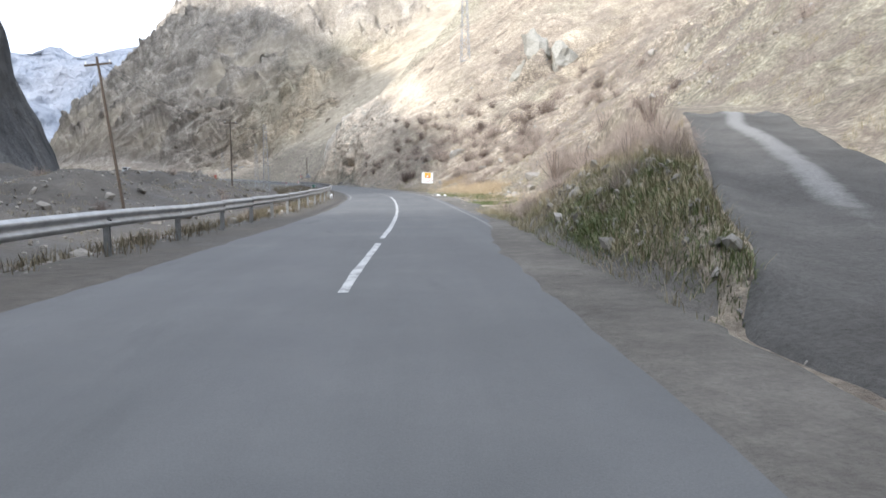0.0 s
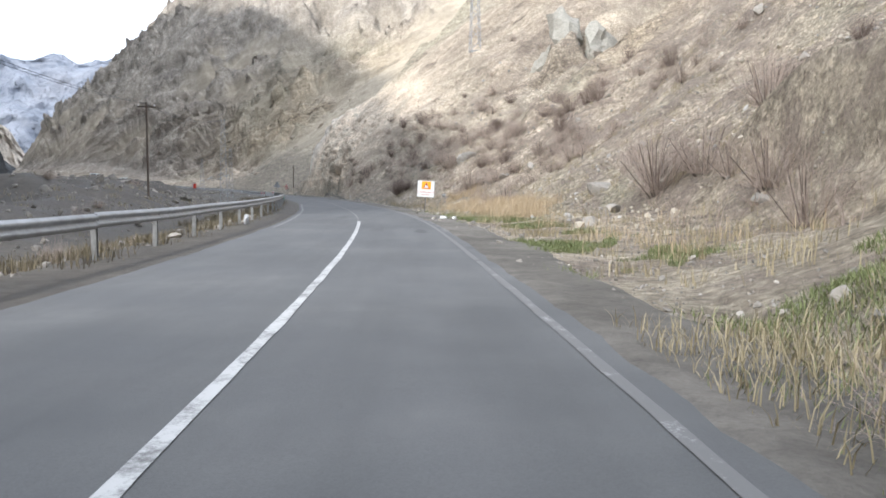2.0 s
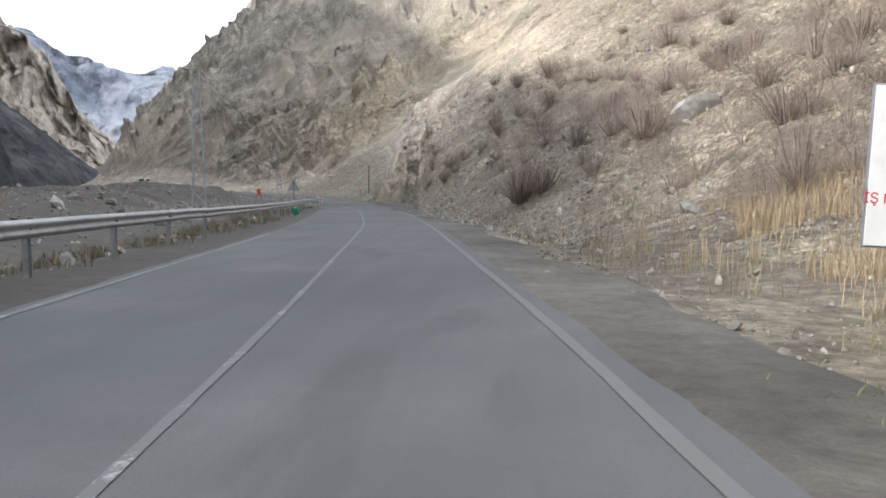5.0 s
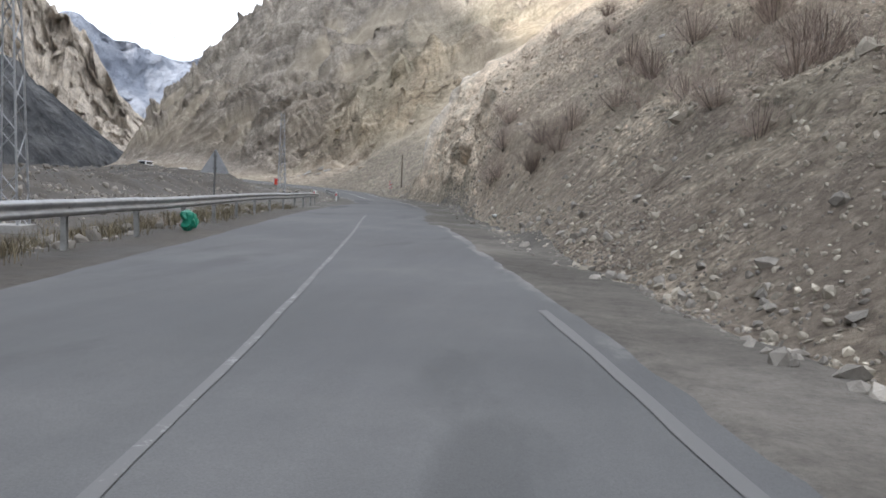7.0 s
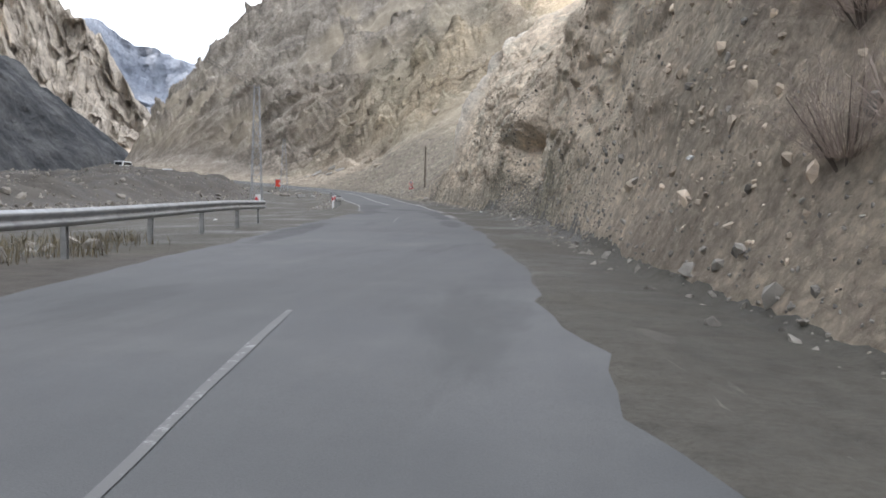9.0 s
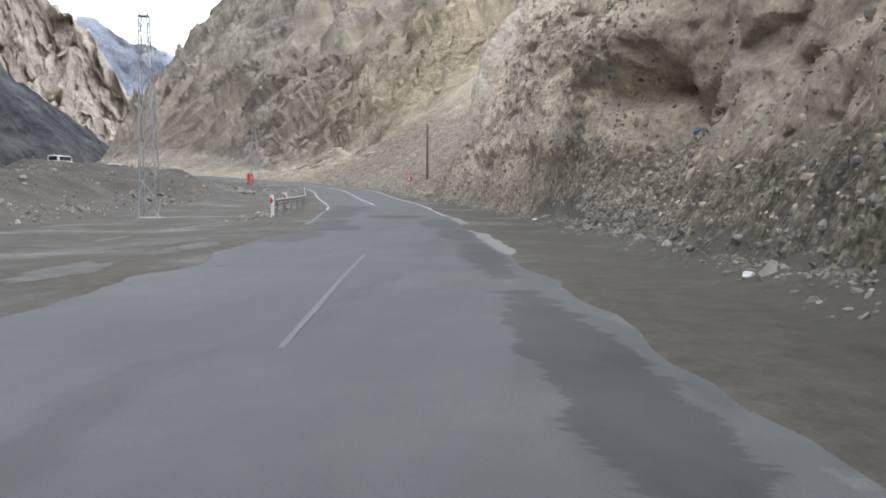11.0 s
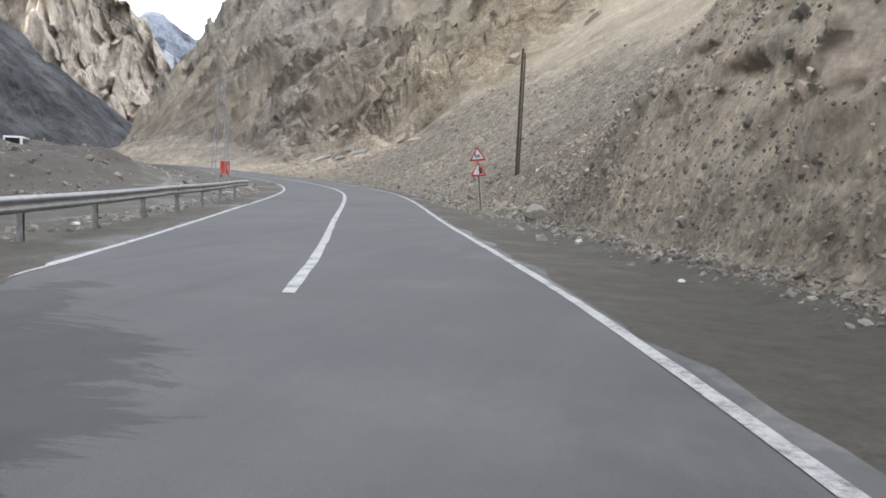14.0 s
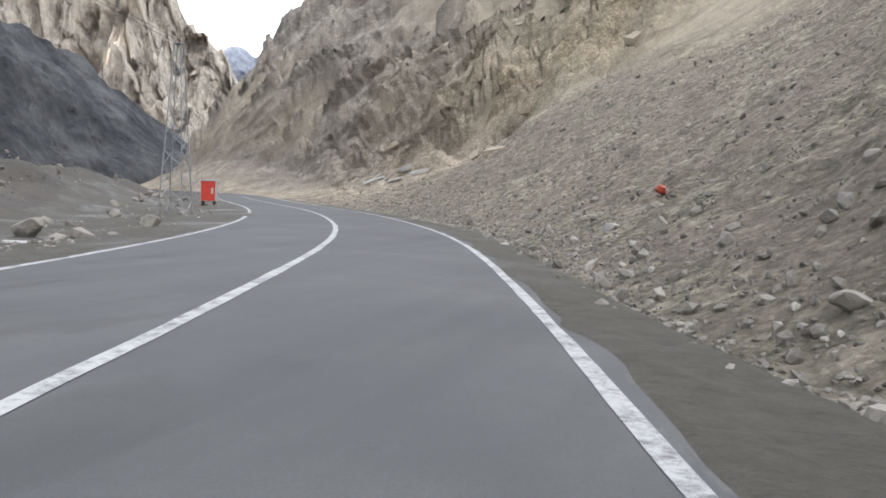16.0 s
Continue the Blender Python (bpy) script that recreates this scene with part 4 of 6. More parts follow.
def mountain(name, label, crest, depth, material, foot=-3.0, seed=0.0, rough=0.22, cols=220, rows=90, freq=3.0, vf=1.0, fold=1.0):
    """A mountain wall below a crest line of (x, y, z); it falls towards the valley by depth (dx, dy)."""
    c = np.array(crest, float)
    t = np.linspace(0, len(c) - 1, cols)
    i = np.arange(len(c))
    cx, cy, cz = (np.interp(t, i, c[:, k]) for k in range(3))
    v = np.linspace(-0.35, 1, rows)[None, :]
    span = np.linalg.norm(c[-1, :2] - c[0, :2])
    along = np.concatenate([[0], np.cumsum(np.hypot(np.diff(cx), np.diff(cy)))])[:, None] / span * freq
    hi = cz[:, None] - foot
    prof = np.where(v >= 0, (1 - np.clip(v, 0, 1)) ** 1.15, 1 + v * 1.6)
    env = np.where(v >= 0, np.minimum(1, (1 - v) * 3.0), 1.0)
    r = 0.6 * ridged(along * 1.6 + seed, v * 1.3 * vf + seed, seed, 6, 0.55) + 0.5 * ridged(along * 2.6 + seed, v * 3.2 * vf, seed + 3, 4, 0.5)
    z = foot + hi * prof + hi * rough * 0.5 * env * r
    dx, dy = depth
    warp = 0.10 * fbm(along * 3 + seed, v * 3, 4.0 + seed, 4) + 0.05 * ridged(along * 9 / vf ** 0.5 + seed, v * 6 * vf, 2.0 + seed, 4)
    warp = warp * fold
    x = cx[:, None] + dx * (v + warp * env)
    y = cy[:, None] + dy * (v + warp * env)
    ob = mesh_ob(name, np.stack([x + 0 * z, y + 0 * z, z], -1).reshape(-1, 3), grid_faces(cols, rows), material)
    return tagged(ob, label, "mountain", kind="structure")


# crevice shadow and sunlit faces are worked into these cliff tones
M_CLIFF = far_material("pale_cliff_rock", (0.22, 0.19, 0.158), (0.56, 0.49, 0.405), (0.76, 0.67, 0.55), 0.045)
# the slope's shade and bluish haze are put into this dark colour
M_SHADE = far_material("shade_toned_slope", (0.05, 0.053, 0.057), (0.098, 0.101, 0.105), (0.18, 0.18, 0.18), 0.05, relief=0.9)
# blue-grey air haze is mixed into the distant rock's colour
M_FAR = far_material("hazed_mountain_rock", (0.27, 0.30, 0.36), (0.34, 0.37, 0.43), (0.43, 0.45, 0.50), 0.0035, 0.12)

mountain("cliff_mountain", "sunlit pale craggy cliff mountain across the valley", [(-1250, 700, 520), (-1000, 860, 470), (-880, 950, 420), (-800, 1010, 360), (-730, 1060, 300), (-665, 1090, 200), (-610, 1120, 120), (-540, 1170, 20)],
         (80, -200), M_CLIFF, seed=3.0, rough=0.36, freq=7.0, vf=1.8, cols=520, rows=210, fold=1.5)
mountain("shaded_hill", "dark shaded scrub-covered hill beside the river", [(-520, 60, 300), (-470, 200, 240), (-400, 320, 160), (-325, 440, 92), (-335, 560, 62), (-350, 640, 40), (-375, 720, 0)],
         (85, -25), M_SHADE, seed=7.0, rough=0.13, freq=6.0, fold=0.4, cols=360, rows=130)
# unseen spur added across the river, shaped to shade all but one road stretch
_u = Vector((math.sin(SUN_AZ), math.cos(SUN_AZ)))
mountain("left_shade_spur", "added unseen spur that shades the road and slopes", [(x + 120 * _u.x, y + 120 * _u.y, 67 + k) for x, y, k in ((40, -120, 40), (10, -60, 16), (0, -30, 13), (-0.8, 0, 12), (-0.8, 20, 10), (-1.0, 33, 3), (-1.1, 38, -9), (-2.8, 71, -9), (-4.2, 78, 4), (-7.5, 100, 13),
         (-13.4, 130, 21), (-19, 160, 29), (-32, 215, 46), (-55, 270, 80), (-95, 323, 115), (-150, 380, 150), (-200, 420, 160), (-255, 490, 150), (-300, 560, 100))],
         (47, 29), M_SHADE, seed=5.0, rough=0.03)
# added hill behind the start, out of view, that blocks the low sun
mountain("near_shade_spur", "added unseen hill that shades the road's start", [(-44, -30, 6), (-37, -36, 46), (-10, -48, 52), (20, -60, 58), (60, -76, 72), (120, -90, 90)],
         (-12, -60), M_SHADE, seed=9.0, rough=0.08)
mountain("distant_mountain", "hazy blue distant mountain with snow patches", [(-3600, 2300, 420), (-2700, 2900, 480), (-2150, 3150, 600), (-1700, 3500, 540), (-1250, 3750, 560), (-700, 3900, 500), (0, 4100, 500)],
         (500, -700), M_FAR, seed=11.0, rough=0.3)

g = np.array([(-4500, -4500, -3.2), (4500, -4500, -3.2), (4500, 4500, -3.2), (-4500, 4500, -3.2)])
tagged(mesh_ob("ground", g, [(0, 1, 2, 3)], M_VALLEY), "grey gravel river plain", "ground", kind="structure")


# ---------------------------------------------------------------- guardrails
def on_left(s, d):
    x, y, z = at(s, -d)
    return float(x), float(y), float(z + left_height(np.float64(s), np.float64(d)))


def on_right(s, d):
    x, y, z, h, c = right_surface(np.float64(s), np.float64(d))
    return float(x), float(y), float(z)


M_RAILPOST = plain("dull_galvanised_post", (0.30, 0.30, 0.29), 0.7, 0.3, 0.4, 4.0)
W_BEAM = [(0.000, -0.155), (0.012, -0.140), (0.060, -0.115), (0.080, -0.085), (0.072, -0.055), (0.022, -0.022), (0.015, 0.0), (0.022, 0.022), (0.072, 0.055), (0.080, 0.085), (0.060, 0.115), (0.012, 0.140), (0.000, 0.155)]


def guardrail(s0, s1, d, label):
    rail = thing("guardrail", label, "guardrail", "guardrails along the road")
    step = 4.0
    n = int((s1 - s0) / step)
    prof = np.array(W_BEAM)
    for i in range(n):
        a = s0 + i * step
        top = float(np.interp(np.interp(a, S, CY), [0, 18, 42, 90, 150, 190, 200], [0.80, 0.80, 0.95, 0.95, 0.88, 0.85, 0.85]))
        ss = np.linspace(a, a + step + 0.06, 5)
        sag = 0.02 * fbm(ss * 0.21, 1.1, 0, 2) + 0.05 * fbm(ss * 0.05, 4.1, 0, 2)
        verts = []
        for off in (0.0, -0.004):
            for k, sv in enumerate(ss):
                for px, pz in prof:
                    x, y, z = at(sv, -(d + sag[k] - px - off - 0.06 - (0.004 if i % 2 else 0)))
                    verts.append((x, y, z + top - 0.155 + pz + sag[k] * 0.6))
        m = len(prof)
        f1 = grid_faces(5, m)
        f2 = grid_faces(5, m)[:, ::-1] + 5 * m
        mesh_ob("beam", verts, np.vstack([f1, f2]), M_STEEL, rail)
        x, y, z = at(a + 0.15, -d)
        gz = on_left(a + 0.15, d)[2]
        q = pose(x, y, 0, 0, random.uniform(-2, 2), heading(a))
        bm = bmesh.new()
        add_box(bm, (-0.05, -0.055, gz - 0.3), (0.05, -0.045, z + top - 0.04))
        add_box(bm, (-0.05, 0.045, gz - 0.3), (0.05, 0.055, z + top - 0.04))
        add_box(bm, (-0.05, -0.045, gz - 0.3), (-0.042, 0.045, z + top - 0.04))
        bm.transform(q)
        post = part("post", bm, M_RAILPOST, rail)
        bm = box((0.05, -0.04, z + top - 0.26), (0.062, 0.04, z + top - 0.06), 0.004)
        bm.transform(q)
        part("spacer", bm, M_POST, post)
        bm = rod((0.06, 0, z + top - 0.155), (0.095, 0, z + top - 0.155), 0.018, 0.014, 8)
        bm.transform(q)
        part("bolt", bm, M_POST, post)
    return rail


guardrail(s_of_y(-18), s_of_y(161), 4.75, "galvanised steel W-beam guardrail on steel posts")
rail_two = s_of_y(196.6)
guardrail(rail_two, s_of_y(247), 5.2, "galvanised steel W-beam guardrail around the bend")


def near_right(x, y):
    k = int(np.argmin((CX - x) ** 2 + (CY - y) ** 2))
    return on_right(float(S[k]), float((x - CX[k]) * TY[k] - (y - CY[k]) * TX[k]))


def near_left(x, y):
    k = int(np.argmin((CX - x) ** 2 + (CY - y) ** 2))
    return on_left(float(S[k]), -float((x - CX[k]) * TY[k] - (y - CY[k]) * TX[k]))


def reflector(s, d, side_turn=0, height=1.05, broad=False):
    x, y, z = on_left(s, d)
    m = thing("delineator", "white plastic marker board with red chevron on guardrail", "road marker", "red and white marker boards", pose(x, y, z, 0, 0, heading(s) + side_turn))
    part("post", box((-0.03, -0.02, -0.2), (0.03, 0.02, height - 0.35), 0.005), M_POST, m)
    if broad:
        part("end_post", box((-0.08, -0.04, -0.2), (0.08, 0.04, height - 0.46), 0.012), M_WHITE, m, "broad white plastic end post")
    part("board", box((-0.10, -0.03, height - 0.44), (0.10, -0.021, height + 0.10), 0.004), M_WHITE, m)
    part("chevron", prism([(-0.095, height - 0.40), (-0.095, height - 0.02), (-0.05, height + 0.02), (0.078, height - 0.18)], -0.034, -0.030), M_RED, m, "red reflective triangle")


reflector(s_of_y(160.5), 4.9)
reflector(rail_two + 0.2, 5.4, broad=True)
reflector(rail_two + 7.5, 5.45, 8)


# ---------------------------------------------------------------- signs
def text_mesh(body, size, material, parent, place, name="lettering"):
    cu = bpy.data.curves.new(name, "FONT")
    cu.body, cu.size, cu.align_x, cu.align_y, cu.extrude = body, size, "CENTER", "CENTER", 0.001
    tmp = bpy.data.objects.new(name, cu)
    me = bpy.data.meshes.new_from_object(tmp)
    me.transform(place)
    me.materials.append(material)
    ob = new(name, me)
    ob.parent = parent
    bpy.data.objects.remove(tmp)
    return ob


def tri(side, cut=0.06, z=0.0, up=1):
    h = side * math.sqrt(3) / 2
    pts = [(-side / 2, 0), (side / 2, 0), (0, h)]
    out = []
    for i, p in enumerate(pts):
        for q in (pts[i - 1], pts[(i + 1) % 3]):
            l = math.hypot(q[0] - p[0], q[1] - p[1])
            out.append((p[0] + (q[0] - p[0]) * cut / l, p[1] + (q[1] - p[1]) * cut / l))
    return [(x, z + zz) for x, zz in out]


def tri_sign(parent, side, z, y, back=False, rot=0.0):
    pane = part("panel", prism(tri(side, 0.05, z), y, y + 0.012, 0.002), M_GREY if back else M_RED, parent, "grey sheet metal back" if back else "red-bordered warning triangle")
    if not back:
        part("sign_face", prism(tri(side * 0.70, 0.03, z + side * 0.115), y - 0.004, y - 0.001), M_WHITE, pane, "white triangular sign face")
    return pane


def bend_signs():
    x, y = -35.6, 241.2
    z = near_right(x, y)[2]
    post = thing("road_sign", "two red-bordered warning triangles on a leaning post", "road sign", place=pose(x, y, z, 0, -6, 14))
    up = 1.87 - z
    part("post", rod((0, 0.03, -0.4), (0, 0.03, up + 1.3), 0.03), M_POST, post)
    top = tri_sign(post, 0.74, up + 0.69, -0.02)
    bend = [(-0.115, 0.33), (-0.085, 0.17), (-0.04, 0.145), (0.015, 0.225), (0.06, 0.245), (0.085, 0.13)]
    bm = bmesh.new()
    for (ax, az), (bx, bz) in zip(bend, bend[1:]):
        n = Vector((bx - ax, bz - az)).normalized() * 0.024
        q = [bm.verts.new((px, py, up + 0.71 + pz)) for py in (-0.029, -0.0255) for px, pz in ((ax - n.y - n.x, az + n.x - n.y), (ax + n.y - n.x, az - n.x - n.y), (bx + n.y + n.x, bz - n.x + n.y), (bx - n.y + n.x, bz + n.x + n.y))]
        for f in ((0, 1, 2, 3), (7, 6, 5, 4), (0, 4, 5, 1), (1, 5, 6, 2), (2, 6, 7, 3), (3, 7, 4, 0)):
            bm.faces.new([q[k] for k in f])
    part("bend_symbol", bm, M_BLACK, top, "black double bend symbol")
    low = tri_sign(post, 0.74, up, -0.02)
    part("rock_symbol", prism([(px, up - 1.68 + pz) for px, pz in ((0.22, 1.79), (0.02, 1.79), (0.03, 1.90), (0.0, 1.96), (0.03, 2.02), (0.01, 2.10), (0.045, 2.15))], -0.028, -0.025), M_BLACK, low, "black falling rocks symbol")
    for px, pz in ((-0.06, up + 0.22), (-0.03, up + 0.30), (-0.10, up + 0.17)):
        part("rock_dot", prism([(px - 0.018, pz), (px, pz - 0.018), (px + 0.018, pz), (px, pz + 0.018)], -0.028, -0.025), M_BLACK, low)
    for pz in (up + 0.82, up + 0.17):
        part("clamp", box((-0.05, -0.006, pz), (0.05, 0.065, pz + 0.04), 0.004), M_POST, post)


def works_sign():
    b = thing("warning_board", "white square works board with amber warning panel on post", "road sign", place=pose(0.85, 78.7, -0.06, 0, 3, 4))
    part("post", rod((0, 0.03, -0.3), (0, 0.03, 1.9), 0.028), M_POST, b)
    bd = part("board", box((-0.56, -0.012, 0.98), (0.56, 0.0, 2.06), 0.004), M_WHITE, b)
    part("rim", prism([(-0.575, 0.965), (0.575, 0.965), (0.575, 2.075), (-0.575, 2.075)], 0.001, 0.010), M_GREY, b)
    am = part("amber_panel", box((-0.29, -0.018, 1.50), (0.33, -0.013, 2.02), 0.003), M_YELLOW, bd, "amber square panel")
    t1 = part("triangle", prism(tri(0.44, 0.02, 1.555), -0.023, -0.019), M_RED, am, "red warning triangle")
    t1.location.x += 0.02
    t2 = part("triangle_face", prism(tri(0.30, 0.015, 1.605), -0.027, -0.024), M_WHITE, am, "white triangle face")
    t2.location.x += 0.02
    ex = box((0.004, -0.031, 1.70), (0.036, -0.028, 1.82))
    add_box(ex, (0.006, -0.031, 1.645), (0.034, -0.028, 1.675))
    part("exclamation_mark", ex, M_BLACK, am)
    stand = pose(0, -0.0135, 0, 90, 0, 0)
    for body, z in (("İŞ MAKİNASI VE KAMYON", 1.30), ("ÇIKABİLİR", 1.13)):
        text_mesh(body, 0.098 if z > 1.2 else 0.125, M_RED, bd, pose(0, 0, z) @ stand)


def back_sign():
    s, d = s_of_y(128), 5.6
    z = on_left(s, d)[2]
    x, y = -18.0, 128.3
    b = thing("road_sign", "grey back of a triangular road sign on post", "road sign", place=pose(x, y, z, 0, 1, heading(s) + 4))
    zr = float(road_z(s)) - z
    part("post", rod((0, -0.02, -0.3), (0, -0.02, zr + 2.35), 0.032), M_POST, b)
    tri_sign(b, 0.95, zr + 1.62, 0.02, back=True)
    part("clamp", box((-0.06, -0.055, zr + 1.75), (0.06, 0.016, zr + 1.80), 0.004), M_POST, b)
    part("clamp", box((-0.05, -0.055, zr + 2.15), (0.05, 0.016, zr + 2.20), 0.004), M_POST, b)


works_sign()
bend_signs()
back_sign()


# ---------------------------------------------------------------- poles, lattice masts and wires
def wood_pole(x, y, z, h, lean=0.0, arms=True, twin=False):
    p = thing("utility_pole", "weathered dark wooden utility pole", "utility pole", "wooden utility poles", pose(x, y, z, 0, lean, 12))
    part("shaft", rod((0, 0, -0.6), (0, 0, h), 0.075 if twin else 0.09, 0.06 if twin else 0.065, 10), M_WOOD, p)
    if twin:
        part("brace", box((0.085, -0.05, -0.6), (0.16, 0.05, h * 0.97), 0.01), M_WOOD, p)
    if arms:
        arm = part("crossarm", box((-0.7, -0.05, h - 0.45), (0.7, 0.05, h - 0.35), 0.006), M_WOOD, p)
        for k in (-0.6, 0.6):
            part("insulator", rod((k, 0, h - 0.35), (k, 0, h - 0.20), 0.045, 0.03), M_WHITE, arm, "white porcelain insulator")
    return p


wood_pole(-16.0, 43, on_left(s_of_y(43), 15)[2], 8.6, -7)
wood_pole(-21.0, 89, on_left(s_of_y(89), 16)[2], 7.2, 0)
px, py = -34.6, 244.8
wood_pole(px, py, near_right(px, py)[2], 8.2 - near_right(px, py)[2], 0.5, arms=False, twin=True)


def lattice_mast(x, y, z, h, base, top, turn, label, leg=0.042, thin=0.021):
    p = thing("lattice_mast", label, "power mast", "lattice power masts", pose(x, y, z, 0, 0, turn))
    corners = [(-1, -1), (1, -1), (1, 1), (-1, 1)]

    def at_h(c, k):
        w = (base + (top - base) * k) / 2
        return Vector((c[0] * w, c[1] * w, h * k))
    for c in corners:
        part("leg", rod(at_h(c, 0) - Vector((0, 0, 0.3)), at_h(c, 1), leg, leg * 0.85, 4), M_STEEL, p)
    n = 11
    for i in range(n):
        a, b = (i / n) ** 0.92, ((i + 1) / n) ** 0.92
        for k in range(4):
            c, d = corners[k], corners[(k + 1) % 4]
            if i % 2:
                c, d = d, c
            part("brace", rod(at_h(c, a), at_h(d, b), thin, None, 4), M_STEEL, p)
    cap = part("cap_plate", box((-top / 2 - 0.05, -top / 2 - 0.05, h), (top / 2 + 0.05, top / 2 + 0.05, h + 0.04), 0.005), M_STEEL, p)
    for q in (-top / 2, top / 2):
        part("insulator", rod((q, 0, h + 0.04), (q, 0, h + 0.22), 0.04), M_GREY, cap)
    part("footing", box((-base / 2 - 0.15, -base / 2 - 0.15, -0.4), (base / 2 + 0.15, base / 2 + 0.15, 0.12), 0.02), M_CONCRETE, p)
    return p


M_CONCRETE = plain("weathered_concrete", (0.36, 0.35, 0.33), 0.9, 0, 0.3, 2.5)
masts = []
for x, y, d, h, b, t in ((-24.5, 127, 12.2, 10.5, 0.95, 0.4), (-40.4, 197.2, 13.8, 10.6, 0.95, 0.42), (-68, 275, 10.5, 10.2, 1.5, 0.4)):
    z = on_left(s_of_y(y), d)[2]
    masts.append((x, y, z + h))
    lattice_mast(x, y, z, h, b, t, 14, "grey galvanised steel lattice power mast")
lattice_mast(9.9, 161.5, near_right(9.9, 161.5)[2] - 0.3, 17, 1.7, 0.7, 10, "grey steel lattice power mast on the hillside", 0.07, 0.04)


def wire(a, b, sag, parent):
    cu = bpy.data.curves.new("cable", "CURVE")
    cu.dimensions, cu.bevel_depth, cu.bevel_resolution = "3D", 0.012, 1
    sp = cu.splines.new("POLY")
    n = 16
    sp.points.add(n)
    for i in range(n + 1):
        k = i / n
        v = Vector(a).lerp(Vector(b), k) - Vector((0, 0, 4 * sag * k * (1 - k)))
        sp.points[i].co = (*v, 1)
    tmp = bpy.data.objects.new("cable", cu)
    me = bpy.data.meshes.new_from_object(tmp)
    bpy.data.objects.remove(tmp)
    me.materials.append(M_BLACK)
    ob = new("cable", me)
    ob.parent = parent
    return ob


line = thing("power_line", "thin dark overhead power cables", "power line")
tops = [(-17.0, 43, on_left(s_of_y(43), 15)[2] + 8.2), (-21, 89, on_left(s_of_y(89), 16)[2] + 7.0)] + masts
for a, b in zip(tops, tops[1:]):
    for k in (-0.55, 0.55):
        wire((a[0] + k * 0.4, a[1], a[2] + 0.1), (b[0] + k * 0.4, b[1], b[2] + 0.1), 0.8, line)


# ---------------------------------------------------------------- stones
def ico(level):
    bm = bmesh.new()
    bmesh.ops.create_icosphere(bm, subdivisions=level, radius=1)
    v = np.array([x.co[:] for x in bm.verts])
    f = np.array([[x.index for x in g.verts] for g in bm.faces])
    bm.free()
    return v, f


ICO1, ICO1_F = ico(1)
ICO3, ICO3_F = ico(3)
rng = np.random.RandomState(11)


def rotations(n):
    q = rng.normal(size=(n, 4))
    q /= np.linalg.norm(q, axis=1)[:, None]
    w, x, y, z = q.T
    return np.stack([1 - 2 * (y * y + z * z), 2 * (x * y - w * z), 2 * (x * z + w * y), 2 * (x * y + w * z), 1 - 2 * (x * x + z * z), 2 * (y * z - w * x),
                     2 * (x * z - w * y), 2 * (y * z + w * x), 1 - 2 * (x * x + y * y)], -1).reshape(n, 3, 3)


def stones(name, places, sizes, material, label, flat=(0.7, 1.0)):
    n = len(places)
    k = len(ICO1)
    r = 1 + rng.uniform(-0.38, 0.30, (n, k, 1))
    ax = np.stack([rng.uniform(0.7, 1.3, n), rng.uniform(0.6, 1.1, n), rng.uniform(0.4, 0.8, n)], -1)[:, None, :]
    v = ICO1[None] * r * ax * sizes[:, None, None] * 0.5
    v = np.einsum("nij,nkj->nki", rotations(n), v) + places[:, None, :]
    f = (ICO1_F[None] + (np.arange(n) * k)[:, None, None]).reshape(-1, 3)
    ob = mesh_ob(name, v.reshape(-1, 3), f, material, smooth_shade=False)
    return tagged(ob, label, "stones", kind="stuff")


def scatter_right(n, y0, y1, d_of, lo, hi, power=2.6, lift=0.12):
    y = rng.uniform(y0, y1, n)
    s = np.interp(y, CY, S)
    d = d_of(n, y)
    x, yy, z, h, c = right_surface(s, d)
    size = lo * (1 - rng.rand(n)) ** (-1 / power)
    size = np.minimum(size, hi)
    keep = on_track(x, yy) < 0.3
    return np.stack([x, yy, z + size * lift], -1)[keep], size[keep]


def foot_of(y):
    return foot_line(np.interp(y, CY, S), y, table(RIGHT, y)[0])


M_OUTCROP = stone_material("outcrop_rock", (1.05, 1.0, 0.86))
M_LEDGE = stone_material("ledge_rock", (1.2, 1.02, 0.79))
M_STONE_PALE = stone_material("pale_stone", (1.25, 1.2, 1.1))
p1, z1 = scatter_right(11000, 92, 300, lambda n, y: foot_of(y) - 0.7 + rng.gamma(1.3, 0.85, n), 0.05, 0.3)
p2, z2 = scatter_right(13000, 48, 150, lambda n, y: 8 + rng.uniform(0, 1, n) ** 1.1 * 27, 0.07, 0.55, 2.7)
p3, z3 = scatter_right(16000, 218, 330, lambda n, y: 5.2 + rng.uniform(0, 1, n) ** 1.7 * 24, 0.06, 0.36)
p4, z4 = scatter_right(4500, -5, 95, lambda n, y: 3.5 + rng.gamma(1.6, 1.5, n), 0.04, 0.35)
p5, z5 = scatter_right(9000, 140, 240, lambda n, y: foot_of(y) + 0.4 + rng.uniform(0, 1, n) * 6.0, 0.08, 0.34, lift=-0.05)
p7, z7 = scatter_right(10000, 150, 236, lambda n, y: foot_of(y) - 0.9 + rng.gamma(2.0, 0.45, n), 0.055, 0.20, 3.0, lift=0.12)
p9, z9 = scatter_right(8000, 97, 138, lambda n, y: foot_of(y) - 0.3 + rng.uniform(0, 1, n) ** 1.4 * 15, 0.055, 0.30, 3.0, lift=0.08)
p8, z8 = scatter_right(2600, 177, 187, lambda n, y: foot_of(y) - 0.4 + rng.uniform(0, 1, n) * 3.4, 0.06, 0.32, 2.8, lift=0.1)
